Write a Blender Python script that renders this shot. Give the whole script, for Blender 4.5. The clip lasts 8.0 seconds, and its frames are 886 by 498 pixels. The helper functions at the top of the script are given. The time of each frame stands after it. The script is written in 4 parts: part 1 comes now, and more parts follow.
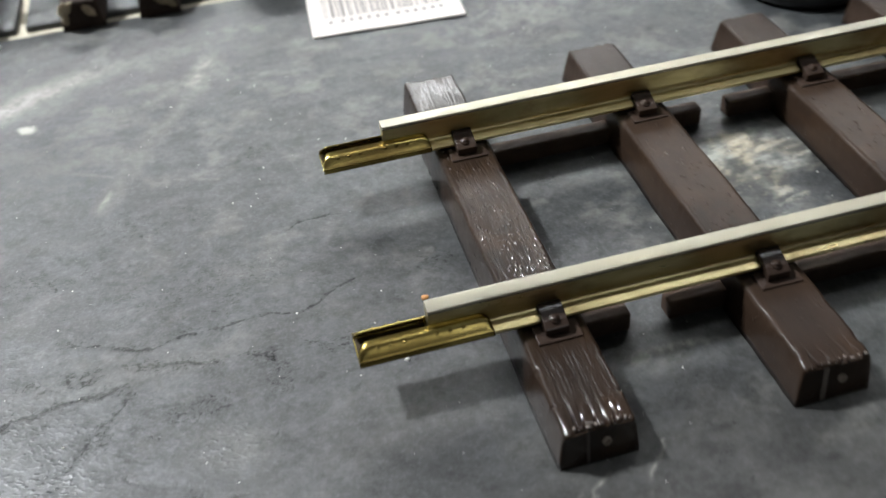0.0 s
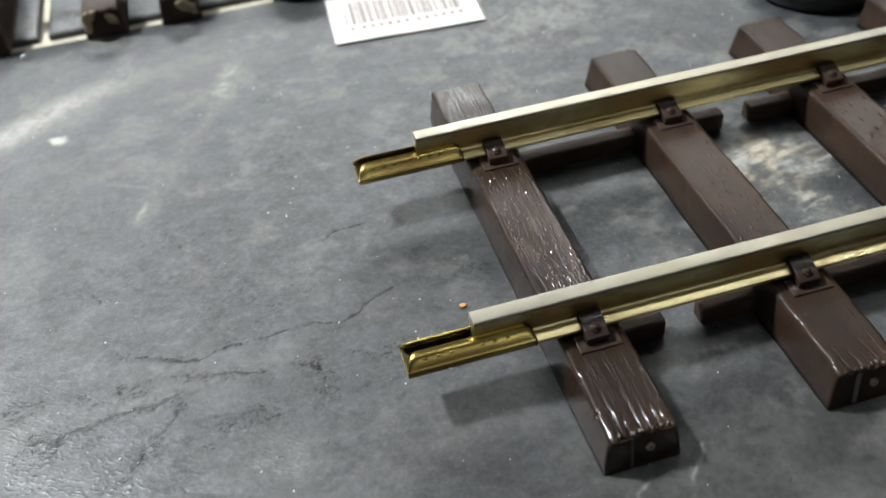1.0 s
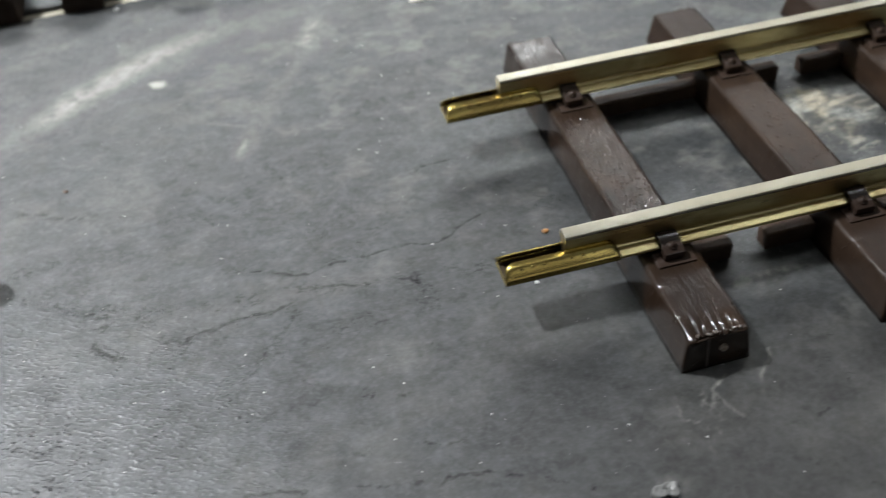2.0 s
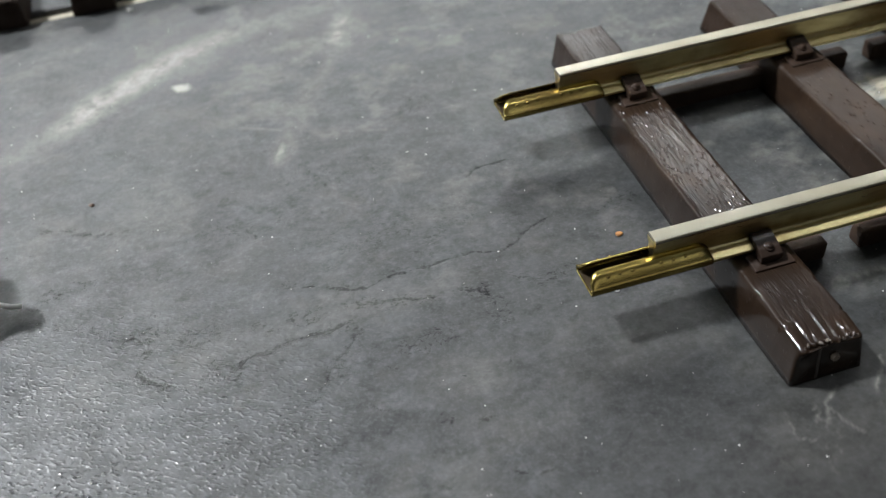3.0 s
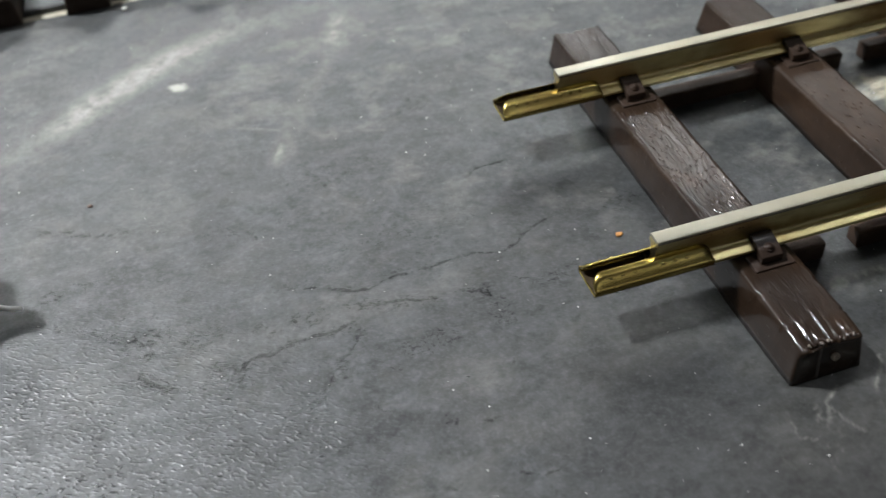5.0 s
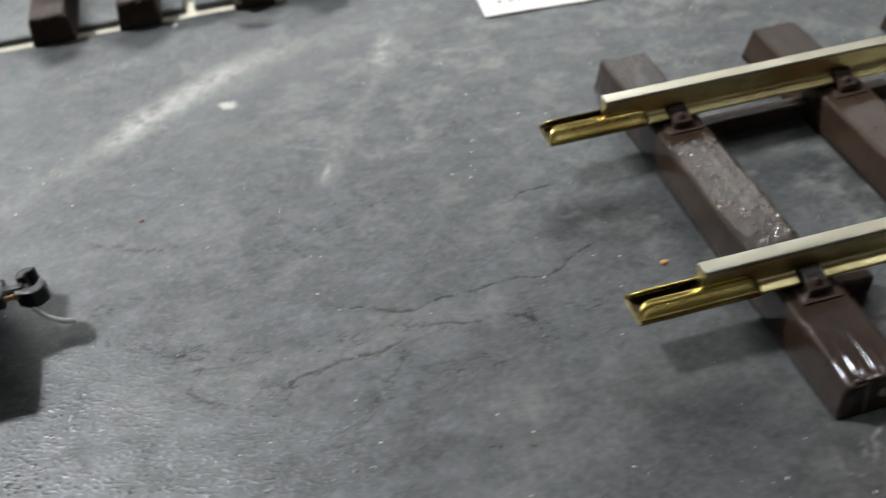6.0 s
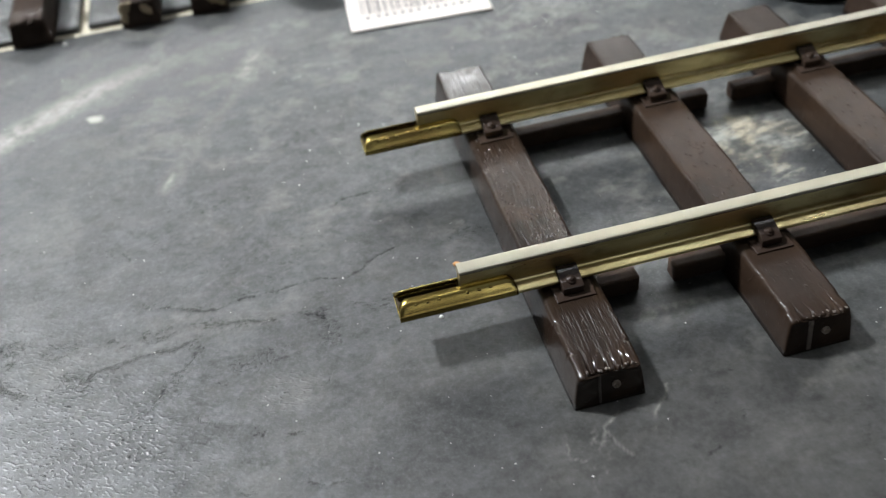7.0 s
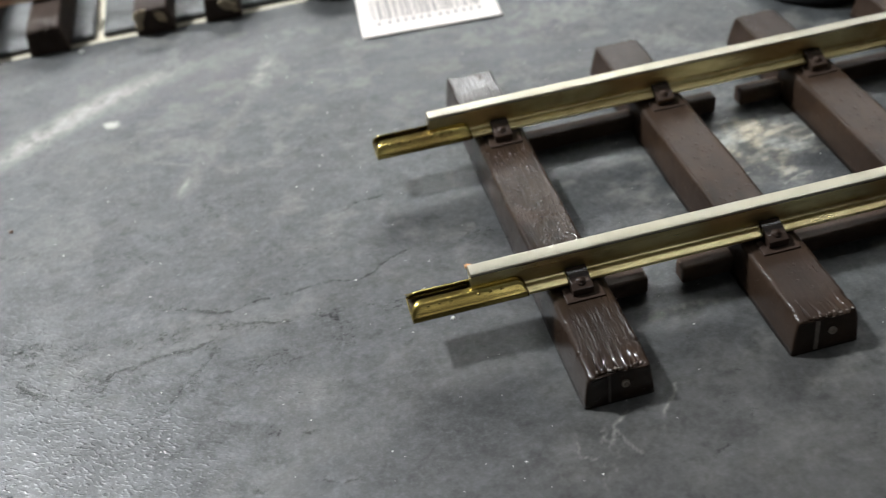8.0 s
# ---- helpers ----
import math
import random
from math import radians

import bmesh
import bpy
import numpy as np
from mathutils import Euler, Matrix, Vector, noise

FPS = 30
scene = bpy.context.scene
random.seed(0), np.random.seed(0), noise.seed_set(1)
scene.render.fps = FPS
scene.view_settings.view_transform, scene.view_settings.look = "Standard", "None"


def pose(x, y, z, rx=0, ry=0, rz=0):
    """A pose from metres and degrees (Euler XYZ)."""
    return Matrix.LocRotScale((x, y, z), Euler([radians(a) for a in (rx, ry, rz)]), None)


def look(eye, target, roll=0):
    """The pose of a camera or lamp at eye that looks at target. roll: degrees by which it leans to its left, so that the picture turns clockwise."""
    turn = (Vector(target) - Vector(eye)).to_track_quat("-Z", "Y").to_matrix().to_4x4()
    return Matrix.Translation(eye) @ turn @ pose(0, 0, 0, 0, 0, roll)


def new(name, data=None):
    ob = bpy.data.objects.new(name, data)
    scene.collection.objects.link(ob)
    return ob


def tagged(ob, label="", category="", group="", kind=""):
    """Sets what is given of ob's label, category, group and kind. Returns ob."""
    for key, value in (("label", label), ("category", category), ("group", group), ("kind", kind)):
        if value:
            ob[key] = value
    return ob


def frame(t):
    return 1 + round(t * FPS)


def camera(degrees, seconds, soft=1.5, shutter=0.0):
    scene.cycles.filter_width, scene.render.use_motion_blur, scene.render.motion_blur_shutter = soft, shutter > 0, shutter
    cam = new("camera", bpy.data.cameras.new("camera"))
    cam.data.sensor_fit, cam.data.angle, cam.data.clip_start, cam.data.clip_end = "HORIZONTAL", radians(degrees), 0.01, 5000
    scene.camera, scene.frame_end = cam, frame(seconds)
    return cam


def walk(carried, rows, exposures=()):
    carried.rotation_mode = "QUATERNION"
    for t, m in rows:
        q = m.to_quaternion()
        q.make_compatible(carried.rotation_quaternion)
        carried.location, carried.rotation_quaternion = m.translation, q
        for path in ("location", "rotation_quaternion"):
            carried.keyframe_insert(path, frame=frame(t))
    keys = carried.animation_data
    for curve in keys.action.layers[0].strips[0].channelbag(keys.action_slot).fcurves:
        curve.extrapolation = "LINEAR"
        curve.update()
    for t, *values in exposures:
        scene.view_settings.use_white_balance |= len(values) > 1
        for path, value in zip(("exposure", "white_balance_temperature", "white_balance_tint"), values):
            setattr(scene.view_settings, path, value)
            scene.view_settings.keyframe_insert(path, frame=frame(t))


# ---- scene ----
cam = camera(50.2, 8.0, soft=1.25, shutter=0.5)
PATH = [
    (0, (-0.03397, -0.09126, 0.11007), (-0.00426, 0.05570, -0.02229), -5.30),
    (0.2, (-0.02906, -0.08721, 0.10873), (-0.00437, 0.06029, -0.02406), -5.68),
    (0.5, (-0.02818, -0.08607, 0.11183), (-0.00309, 0.06039, -0.02203), -5.90),
    (0.8, (-0.03999, -0.08837, 0.11612), (-0.01161, 0.05710, -0.01816), -5.44),
    (1, (-0.04139, -0.08967, 0.11649), (-0.01039, 0.05481, -0.01829), -5.50),
    (1.2, (-0.04656, -0.09365, 0.12135), (-0.01437, 0.05002, -0.01401), -5.74),
    (1.5, (-0.05349, -0.09729, 0.11563), (-0.01968, 0.04614, -0.01960), -5.30),
    (1.7, (-0.05567, -0.10332, 0.10997), (-0.02328, 0.04127, -0.02436), -4.90),
    (2, (-0.06046, -0.10473, 0.12087), (-0.03156, 0.03827, -0.01593), -5.00),
    (2.2, (-0.06656, -0.09966, 0.11538), (-0.03766, 0.04403, -0.02071), -5.00),
    (3.3, (-0.07221, -0.09011, 0.11334), (-0.03841, 0.05151, -0.02378), -5.90),
    (3.5, (-0.06904, -0.09128, 0.11402), (-0.03463, 0.04997, -0.02333), -6.10),
    (3.8, (-0.06743, -0.09060, 0.11289), (-0.03184, 0.04957, -0.02526), -6.37),
    (4, (-0.07085, -0.08950, 0.10956), (-0.03343, 0.05116, -0.02760), -5.70),
    (4.2, (-0.07342, -0.08863, 0.11058), (-0.03660, 0.05091, -0.02788), -6.02),
    (4.5, (-0.07349, -0.08798, 0.10799), (-0.03629, 0.05232, -0.02961), -5.40),
    (4.7, (-0.07317, -0.08955, 0.11225), (-0.03637, 0.05065, -0.02555), -5.10),
    (5.8, (-0.08155, -0.08751, 0.11612), (-0.05124, 0.05583, -0.02002), -5.00),
    (6, (-0.07751, -0.08833, 0.11713), (-0.04730, 0.05580, -0.01820), -5.00),
    (6.2, (-0.06592, -0.09264, 0.12136), (-0.03802, 0.05218, -0.01373), -5.64),
    (6.5, (-0.04902, -0.10106, 0.11684), (-0.02092, 0.04416, -0.01778), -5.80),
    (6.8, (-0.04144, -0.10364, 0.11964), (-0.01708, 0.04189, -0.01537), -7.16),
    (7, (-0.03784, -0.10763, 0.12030), (-0.01434, 0.03954, -0.01307), -7.10),
    (7.2, (-0.03823, -0.11153, 0.12243), (-0.01522, 0.03612, -0.01049), -7.32),
    (7.5, (-0.03377, -0.11258, 0.12356), (-0.01167, 0.03561, -0.00893), -7.50),
    (8, (-0.03862, -0.10989, 0.12183), (-0.01682, 0.03841, -0.01057), -7.70),
]
STOPS = [(0, 0.12), (0.5, 0.13), (1, 0.19), (1.5, 0.20), (2, -0.06), (3.5, -0.04), (4, 0.0), (4.5, -0.03), (5.8, -0.04), (6.5, 0.03), (8, 0.04)]
walk(cam, [(t, look(eye, target, roll)) for t, eye, target, roll in PATH], STOPS)
cam.data.dof.use_dof = True
cam.data.dof.focus_distance = 0.156
cam.data.dof.aperture_fstop = 20.0

CM = 0.01

# ---- light: hanging lamps in a closed room ----
world = bpy.data.worlds.new("room_air")
scene.world = world
world.use_nodes = True
world.node_tree.nodes["Background"].inputs["Color"].default_value = (0.9, 0.95, 1.0, 1)
world.node_tree.nodes["Background"].inputs["Strength"].default_value = 0.02

# hanging lamps, all out of view, three ahead of the camera, an added long weak one overhead and an added fill behind
# it: place, length, depth, watts down, watts up
LAMPS = [
    ((-1.36, 1.05, 2.20), 0.26, 0.26, 160, 4),
    ((-0.10, 4.60, 2.20), 4.80, 0.30, 16, 485),
    # unseen strip, added to draw a bright line along the rail heads
    ((0.75, 0.22, 2.20), 2.60, 0.03, 6.5, 4),
    # unseen fill, added to brighten what faces the camera
    ((0.50, -1.80, 1.75), 1.20, 0.30, 2.6, 1.5),
    ((2.35, 3.10, 2.10), 1.50, 0.80, 5.0, 90),
]
for at, size, depth, down, up in LAMPS:
    for watts, z, to in ((down, at[2], 0.0), (up, at[2] + 0.07, 9.0)):
        lamp = new("lamp", bpy.data.lights.new("lamp", "AREA"))
        lamp.data.shape = "RECTANGLE"
        lamp.data.size, lamp.data.size_y = size, depth
        lamp.data.energy = watts
        lamp.data.color = (0.930, 0.962, 1.0)
        lamp.matrix_world = pose(at[0], at[1], z, 0 if to == 0.0 else 180)


# ---- materials ----
class Nodes:
    """A small helper that builds one node material."""

    def __init__(self, name):
        self.mat = bpy.data.materials.new(name)
        self.mat.use_nodes = True
        self.tree = self.mat.node_tree
        self.bsdf = self.tree.nodes["Principled BSDF"]
        self.coord = self.tree.nodes.new("ShaderNodeTexCoord")

    def link(self, a, b):
        self.tree.links.new(a, b)

    def put(self, value, socket):
        if isinstance(value, bpy.types.NodeSocket):
            self.link(value, socket)
        else:
            socket.default_value = value

    def at(self, scale=(1, 1, 1)):
        m = self.tree.nodes.new("ShaderNodeMapping")
        m.inputs["Scale"].default_value = scale
        self.link(self.coord.outputs["Object"], m.inputs["Vector"])
        return m.outputs["Vector"]

    def turned(self, angle, scale):
        m = self.tree.nodes.new("ShaderNodeMapping")
        m.inputs["Rotation"].default_value = (0, 0, radians(angle))
        self.link(self.coord.outputs["Object"], m.inputs["Vector"])
        k = self.tree.nodes.new("ShaderNodeMapping")
        k.inputs["Scale"].default_value = scale
        self.link(m.outputs["Vector"], k.inputs["Vector"])
        return k.outputs["Vector"]

    def noise(self, scale, detail=4.0, rough=0.55, stretch=(1, 1, 1), warp=0.0, turn=None):
        n = self.tree.nodes.new("ShaderNodeTexNoise")
        n.inputs["Scale"].default_value = scale
        n.inputs["Detail"].default_value = detail
        n.inputs["Roughness"].default_value = rough
        n.inputs["Distortion"].default_value = warp
        self.link(self.at(stretch) if turn is None else self.turned(turn, stretch), n.inputs["Vector"])
        return n.outputs["Fac"]

    def cells(self, scale, feature="F1"):
        n = self.tree.nodes.new("ShaderNodeTexVoronoi")
        n.feature = feature
        n.inputs["Scale"].default_value = scale
        self.link(self.at(), n.inputs["Vector"])
        return n.outputs["Distance"]

    def ramp(self, fac, *stops):
        r = self.tree.nodes.new("ShaderNodeValToRGB")
        e = r.color_ramp.elements
        while len(e) < len(stops):
            e.new(0.5)
        for el, (p, c) in zip(e, stops):
            el.position = p
            el.color = (*c, 1) if isinstance(c, tuple) else (c, c, c, 1)
        self.link(fac, r.inputs["Fac"])
        return r.outputs["Color"]

    def mix(self, fac, a, b, how="MIX"):
        m = self.tree.nodes.new("ShaderNodeMix")
        m.data_type, m.blend_type = "RGBA", how
        self.put(fac, m.inputs[0])
        for v, s in ((a, m.inputs[6]), (b, m.inputs[7])):
            self.put((*v, 1) if isinstance(v, tuple) else v, s)
        return m.outputs[2]

    def math(self, op, a, b=0.0, clamp=False):
        m = self.tree.nodes.new("ShaderNodeMath")
        m.operation, m.use_clamp = op, clamp
        self.put(a, m.inputs[0])
        self.put(b, m.inputs[1])
        return m.outputs[0]

    def attr(self, name):
        a = self.tree.nodes.new("ShaderNodeAttribute")
        a.attribute_name = name
        return a.outputs["Fac"]

    def chance(self):
        return self.tree.nodes.new("ShaderNodeObjectInfo").outputs["Random"]

    def bump(self, height, strength, distance, after=None):
        b = self.tree.nodes.new("ShaderNodeBump")
        b.inputs["Strength"].default_value = strength
        b.inputs["Distance"].default_value = distance
        self.link(height, b.inputs["Height"])
        if after is not None:
            self.link(after, b.inputs["Normal"])
        return b.outputs["Normal"]

    def done(self, color, rough, metal=0.0, normal=None, specular=0.5):
        self.put((*color, 1) if isinstance(color, tuple) else color, self.bsdf.inputs["Base Color"])
        self.put(rough, self.bsdf.inputs["Roughness"])
        self.put(metal, self.bsdf.inputs["Metallic"])
        if specular is not None:
            self.bsdf.inputs["Specular IOR Level"].default_value = specular
        if normal is not None:
            self.link(normal, self.bsdf.inputs["Normal"])
        return self.mat


def slate_material():
    n = Nodes("slate")
    cloud = n.noise(26, 5, 0.6, warp=0.6)
    drift = n.noise(62, 6, 0.62, warp=0.5)
    fleck = n.noise(230, 5, 0.62, stretch=(0.8, 1.1, 1), warp=0.35)
    speck = n.noise(760, 3, 0.62)
    grain = n.noise(2100, 2, 0.6)
    base = n.mix(n.ramp(cloud, (0.32, 0.0), (0.68, 1.0)), (0.0170, 0.0181, 0.0182), (0.0262, 0.0281, 0.0283))
    base = n.mix(n.math("MULTIPLY", n.ramp(drift, (0.44, 0.0), (0.66, 1.0)), 0.44), base, (0.049, 0.0540, 0.0560))
    gate = n.ramp(n.noise(34, 4, 0.65), (0.44, 0.0), (0.60, 1.0))
    dark = n.math("MULTIPLY", n.math("MULTIPLY", n.ramp(fleck, (0.37, 1.0), (0.45, 0.0)), gate), 0.42)
    base = n.mix(dark, base, (0.013, 0.015, 0.0145))
    base = n.mix(n.math("MULTIPLY", n.ramp(fleck, (0.54, 0.0), (0.70, 1.0)), 0.12), base, (0.090, 0.098, 0.100))
    base = n.mix(n.math("MULTIPLY", n.ramp(speck, (0.34, 1.0), (0.45, 0.0)), 0.24), base, (0.014, 0.016, 0.0165))
    base = n.mix(n.math("MULTIPLY", n.ramp(speck, (0.56, 0.0), (0.68, 1.0)), 0.17), base, (0.100, 0.108, 0.110))
    base = n.mix(n.math("MULTIPLY", n.ramp(grain, (0.52, 0.0), (0.70, 1.0)), 0.22), base, (0.12, 0.13, 0.135))
    base = n.mix(n.math("MULTIPLY", n.ramp(grain, (0.30, 1.0), (0.44, 0.0)), 0.28), base, (0.012, 0.013, 0.013))
    vein = n.noise(48, 6, 0.62, warp=0.9)
    vein = n.math("MULTIPLY", n.ramp(vein, (0.485, 0.0), (0.50, 1.0)), n.ramp(vein, (0.50, 1.0), (0.56, 0.0)))
    base = n.mix(n.math("MULTIPLY", vein, n.math("MULTIPLY", n.ramp(fleck, (0.40, 0.2), (0.62, 1.0)), 0.26)), base, (0.078, 0.088, 0.092))
    rust = n.ramp(n.noise(75, 4, 0.7), (0.57, 0.0), (0.72, 1.0))
    base = n.mix(n.math("MULTIPLY", rust, 0.26), base, (0.060, 0.054, 0.038))
    # a darker brown in parts of the tile: stone tone, and shade put into its colour
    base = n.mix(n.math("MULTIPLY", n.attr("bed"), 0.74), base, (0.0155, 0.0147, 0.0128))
    # thin splits, and granular flaws along and beside them
    wander = n.math("MULTIPLY", n.math("SUBTRACT", n.noise(1100, 4, 0.7), 0.5), 0.9)
    thin = n.ramp(n.math("ADD", n.attr("crack"), wander), (0.46, 0.0), (0.62, 1.0))
    thin = n.math("MULTIPLY", thin, n.ramp(n.noise(1300, 3, 0.7), (0.40, 0.35), (0.52, 1.0)))
    pits = n.ramp(n.noise(1250, 4, 0.75, stretch=(0.8, 1.15, 1)), (0.51, 0.0), (0.58, 1.0))
    pits = n.math("MULTIPLY", pits, n.ramp(n.math("ADD", n.attr("flaw"), wander), (0.04, 0.0), (0.50, 1.0)))
    split = n.math("MAXIMUM", n.math("MULTIPLY", thin, 0.68), n.math("MULTIPLY", pits, 0.66))
    split = n.math("MULTIPLY", split, n.ramp(n.math("ADD", n.attr("crack"), n.attr("flaw")), (0.0, 0.0), (0.22, 1.0)))
    stain = n.math("MULTIPLY", n.attr("flaw"), 0.22)
    base = n.mix(stain, base, (0.018, 0.019, 0.017))
    base = n.mix(split, base, (0.0065, 0.0072, 0.0068))
    dusty = n.math("MULTIPLY", n.attr("chalk"), n.ramp(n.noise(480, 4, 0.75), (0.25, 0.30), (0.62, 1.0)), True)
    base = n.mix(dusty, base, (0.41, 0.40, 0.355))
    paper = n.math("MULTIPLY", n.attr("fibre"), 1.0, True)
    base = n.mix(paper, base, n.mix(n.ramp(n.noise(160, 3, 0.6), (0.42, 0.0), (0.60, 1.0)), (0.40, 0.36, 0.275), (0.33, 0.335, 0.30)))
    # fine raised nubs, dense where the surface is polished
    nubs = n.attr("nubs")
    pimple = n.ramp(n.noise(1400, 1.0, 0.4, stretch=(0.72, 1.35, 1), warp=0.2, turn=30), (0.53, 0.0), (0.76, 1.0))
    pimple = n.math("MULTIPLY", pimple, n.math("ADD", n.math("MULTIPLY", nubs, 0.92), 0.08))
    rough = n.math("ADD", n.math("MULTIPLY", n.noise(80, 4, 0.65), 0.24), 0.37)
    rough = n.math("SUBTRACT", rough, n.math("MULTIPLY", nubs, 0.03))
    rough = n.math("SUBTRACT", rough, n.math("MULTIPLY", pimple, 0.34))
    rough = n.math("ADD", rough, n.math("MULTIPLY", n.math("MAXIMUM", dusty, paper), 0.35), True)
    dull = n.math("ADD", n.math("MULTIPLY", dark, 0.35), split)
    dull = n.math("ADD", dull, n.math("MULTIPLY", paper, 0.8))
    shine = n.math("ADD", n.math("MULTIPLY", n.ramp(speck, (0.30, 0.0), (0.70, 1.0)), 0.26), n.math("MULTIPLY", n.ramp(fleck, (0.30, 0.0), (0.70, 1.0)), 0.30))
    n.put(n.math("SUBTRACT", n.math("ADD", shine, 0.355), n.math("MULTIPLY", dull, 0.55), True), n.bsdf.inputs["Specular IOR Level"])
    nor = n.bump(n.noise(170, 5, 0.60, warp=0.5), 0.32, 0.00030)
    nor = n.bump(fleck, 0.30, 0.00020, nor)
    nor = n.bump(speck, 0.40, 0.00008, nor)
    nor = n.bump(n.noise(2200, 2, 0.6), 0.25, 0.00004, nor)
    nor = n.bump(n.math("SUBTRACT", 1.0, split), 0.7, 0.00010, nor)
    nor = n.bump(pimple, 1.0, 0.00012, nor)
    return n.done(base, rough, 0.0, nor, None)


def plastic_material(name, dark, light, rough, relief, coat=0.42, blur=0.11):
    n = Nodes(name)
    col = n.mix(n.ramp(n.noise(160, 4, 0.6, stretch=(1.0, 0.25, 1.0)), (0.35, 0.0), (0.7, 1.0)), dark, light)
    fade = n.ramp(n.noise(330, 4, 0.7), (0.60, 0.0), (0.80, 1.0))
    col = n.mix(n.math("MULTIPLY", fade, 0.14), col, (0.052, 0.038, 0.029))
    rub = n.ramp(n.noise(75, 4, 0.65, stretch=(1.0, 0.5, 1.0)), (0.54, 0.0), (0.72, 1.0))
    col = n.mix(n.math("MULTIPLY", rub, 0.50), col, (0.060, 0.034, 0.018))
    r = n.math("ADD", n.math("MULTIPLY", n.noise(520, 3, 0.6), 0.20), rough - 0.08)
    nor = n.bump(n.noise(700, 3, 0.55, stretch=(1.0, 0.22, 1.0)), relief, 0.00016)
    nor = n.bump(n.noise(1500, 2, 0.5), 0.35, 0.00005, nor)
    pock = n.ramp(n.noise(820, 2, 0.5), (0.66, 0.0), (0.74, 1.0))
    nor = n.bump(pock, 0.7, 0.00012, nor)
    n.bsdf.inputs["Coat Weight"].default_value = coat
    n.bsdf.inputs["Coat Roughness"].default_value = blur
    n.link(n.bump(n.noise(620, 3, 0.6), 0.25, 0.00006), n.bsdf.inputs["Coat Normal"])
    return n.done(col, r, 0.0, nor, 0.10)


def brass_material(name, clean, dull, rough, tarnish, worn=None):
    n = Nodes(name)
    blotch = n.noise(90, 5, 0.6, stretch=(0.30, 1.0, 1.6), warp=0.8)
    line = n.noise(900, 3, 0.6, stretch=(0.03, 1.0, 1.0))
    col = n.mix(n.math("MULTIPLY", n.ramp(blotch, (0.44, 0.0), (0.62, 1.0)), tarnish), clean, dull)
    col = n.mix(n.math("MULTIPLY", line, 0.22), col, dull)
    brown = n.ramp(n.noise(42, 5, 0.68, stretch=(1.0, 1.0, 2.2), warp=0.5), (0.50, 0.0), (0.66, 1.0))
    col = n.mix(n.math("MULTIPLY", brown, 0.60), col, (0.24, 0.14, 0.055))
    dot = n.ramp(n.noise(700, 3, 0.7), (0.70, 0.0), (0.80, 1.0))
    col = n.mix(n.math("MULTIPLY", dot, 0.5), col, (0.16, 0.11, 0.05))
    r = n.math("ADD", n.math("MULTIPLY", blotch, 0.22), rough - 0.08)
    if worn:
        # the running surface is greyer than the brass, above a height in metres
        split = n.tree.nodes.new("ShaderNodeSeparateXYZ")
        n.link(n.coord.outputs["Object"], split.inputs[0])
        high = n.math("DIVIDE", n.math("SUBTRACT", split.outputs["Z"], worn[1]), 0.0002, True)
        col = n.mix(n.math("MULTIPLY", high, n.ramp(blotch, (0.30, 1.0), (0.75, 0.75))), col, worn[0])
        flat = n.math("DIVIDE", n.math("SUBTRACT", split.outputs["Z"], worn[1] + 0.00016), 0.0001, True)
        r = n.math("ADD", r, n.math("SUBTRACT", n.math("MULTIPLY", flat, 0.24), n.math("MULTIPLY", high, 0.18)))
    nor = n.bump(line, 0.18, 0.00008)
    nor = n.bump(n.noise(420, 4, 0.6), 0.10, 0.00010, nor)
    return n.done(col, r, 1.0, nor)


def plain_material(name, color, rough, metal=0.0, vary=0.25, grain=300, relief=0.15, specular=0.5):
    n = Nodes(name)
    deep = tuple(c * (1 - vary) for c in color)
    col = n.mix(n.ramp(n.noise(grain, 4, 0.6), (0.3, 0.0), (0.7, 1.0)), deep, color)
    col = n.mix(n.math("MULTIPLY", n.ramp(n.noise(grain * 0.2, 3, 0.6), (0.4, 0.0), (0.7, 1.0)), 0.35), col, deep)
    r = n.math("ADD", n.math("MULTIPLY", n.noise(grain * 0.7, 3, 0.5), 0.2), rough - 0.1)
    return n.done(col, r, metal, n.bump(n.noise(grain * 2, 3, 0.6), relief, 0.0001), specular)


SLATE = slate_material()
TIE = plastic_material("brown_plastic", (0.0150, 0.0086, 0.0052), (0.0275, 0.0162, 0.0100), 0.40, 0.10, 0.62)
SMOOTH_TIE = plastic_material("smooth_brown_plastic", (0.0205, 0.0122, 0.0078), (0.0370, 0.0230, 0.0152), 0.52, 0.08, 0.24, 0.24)
CHAIR = plastic_material("brown_chair_plastic", (0.0270, 0.0170, 0.0125), (0.048, 0.0325, 0.0250), 0.38, 0.2, 0.36)
WEB = plastic_material("dull_brown_plastic", (0.0330, 0.0215, 0.0155), (0.058, 0.0400, 0.0295), 0.62, 0.3, 0.06)
FADED = plastic_material("faded_brown_plastic", (0.034, 0.0230, 0.0175), (0.062, 0.0450, 0.0360), 0.60, 0.3, 0.05)
RAIL = brass_material("rail_brass", (0.70, 0.605, 0.325), (0.34, 0.262, 0.110), 0.28, 0.62, ((0.33, 0.315, 0.265), 0.01377))
JOINER = brass_material("joiner_brass", (0.53, 0.425, 0.135), (0.19, 0.13, 0.035), 0.21, 0.75)
RUSTY = plain_material("browned_rail", (0.62, 0.35, 0.20), 0.50, 0.1, 0.45, 200)
GROUT = plain_material("cream_grout", (0.62, 0.57, 0.44), 0.85, 0.0, 0.30, 500, 0.5)
PAPER = plain_material("label_paper", (0.74, 0.68, 0.625), 0.55, 0.0, 0.05, 250, 0.1)
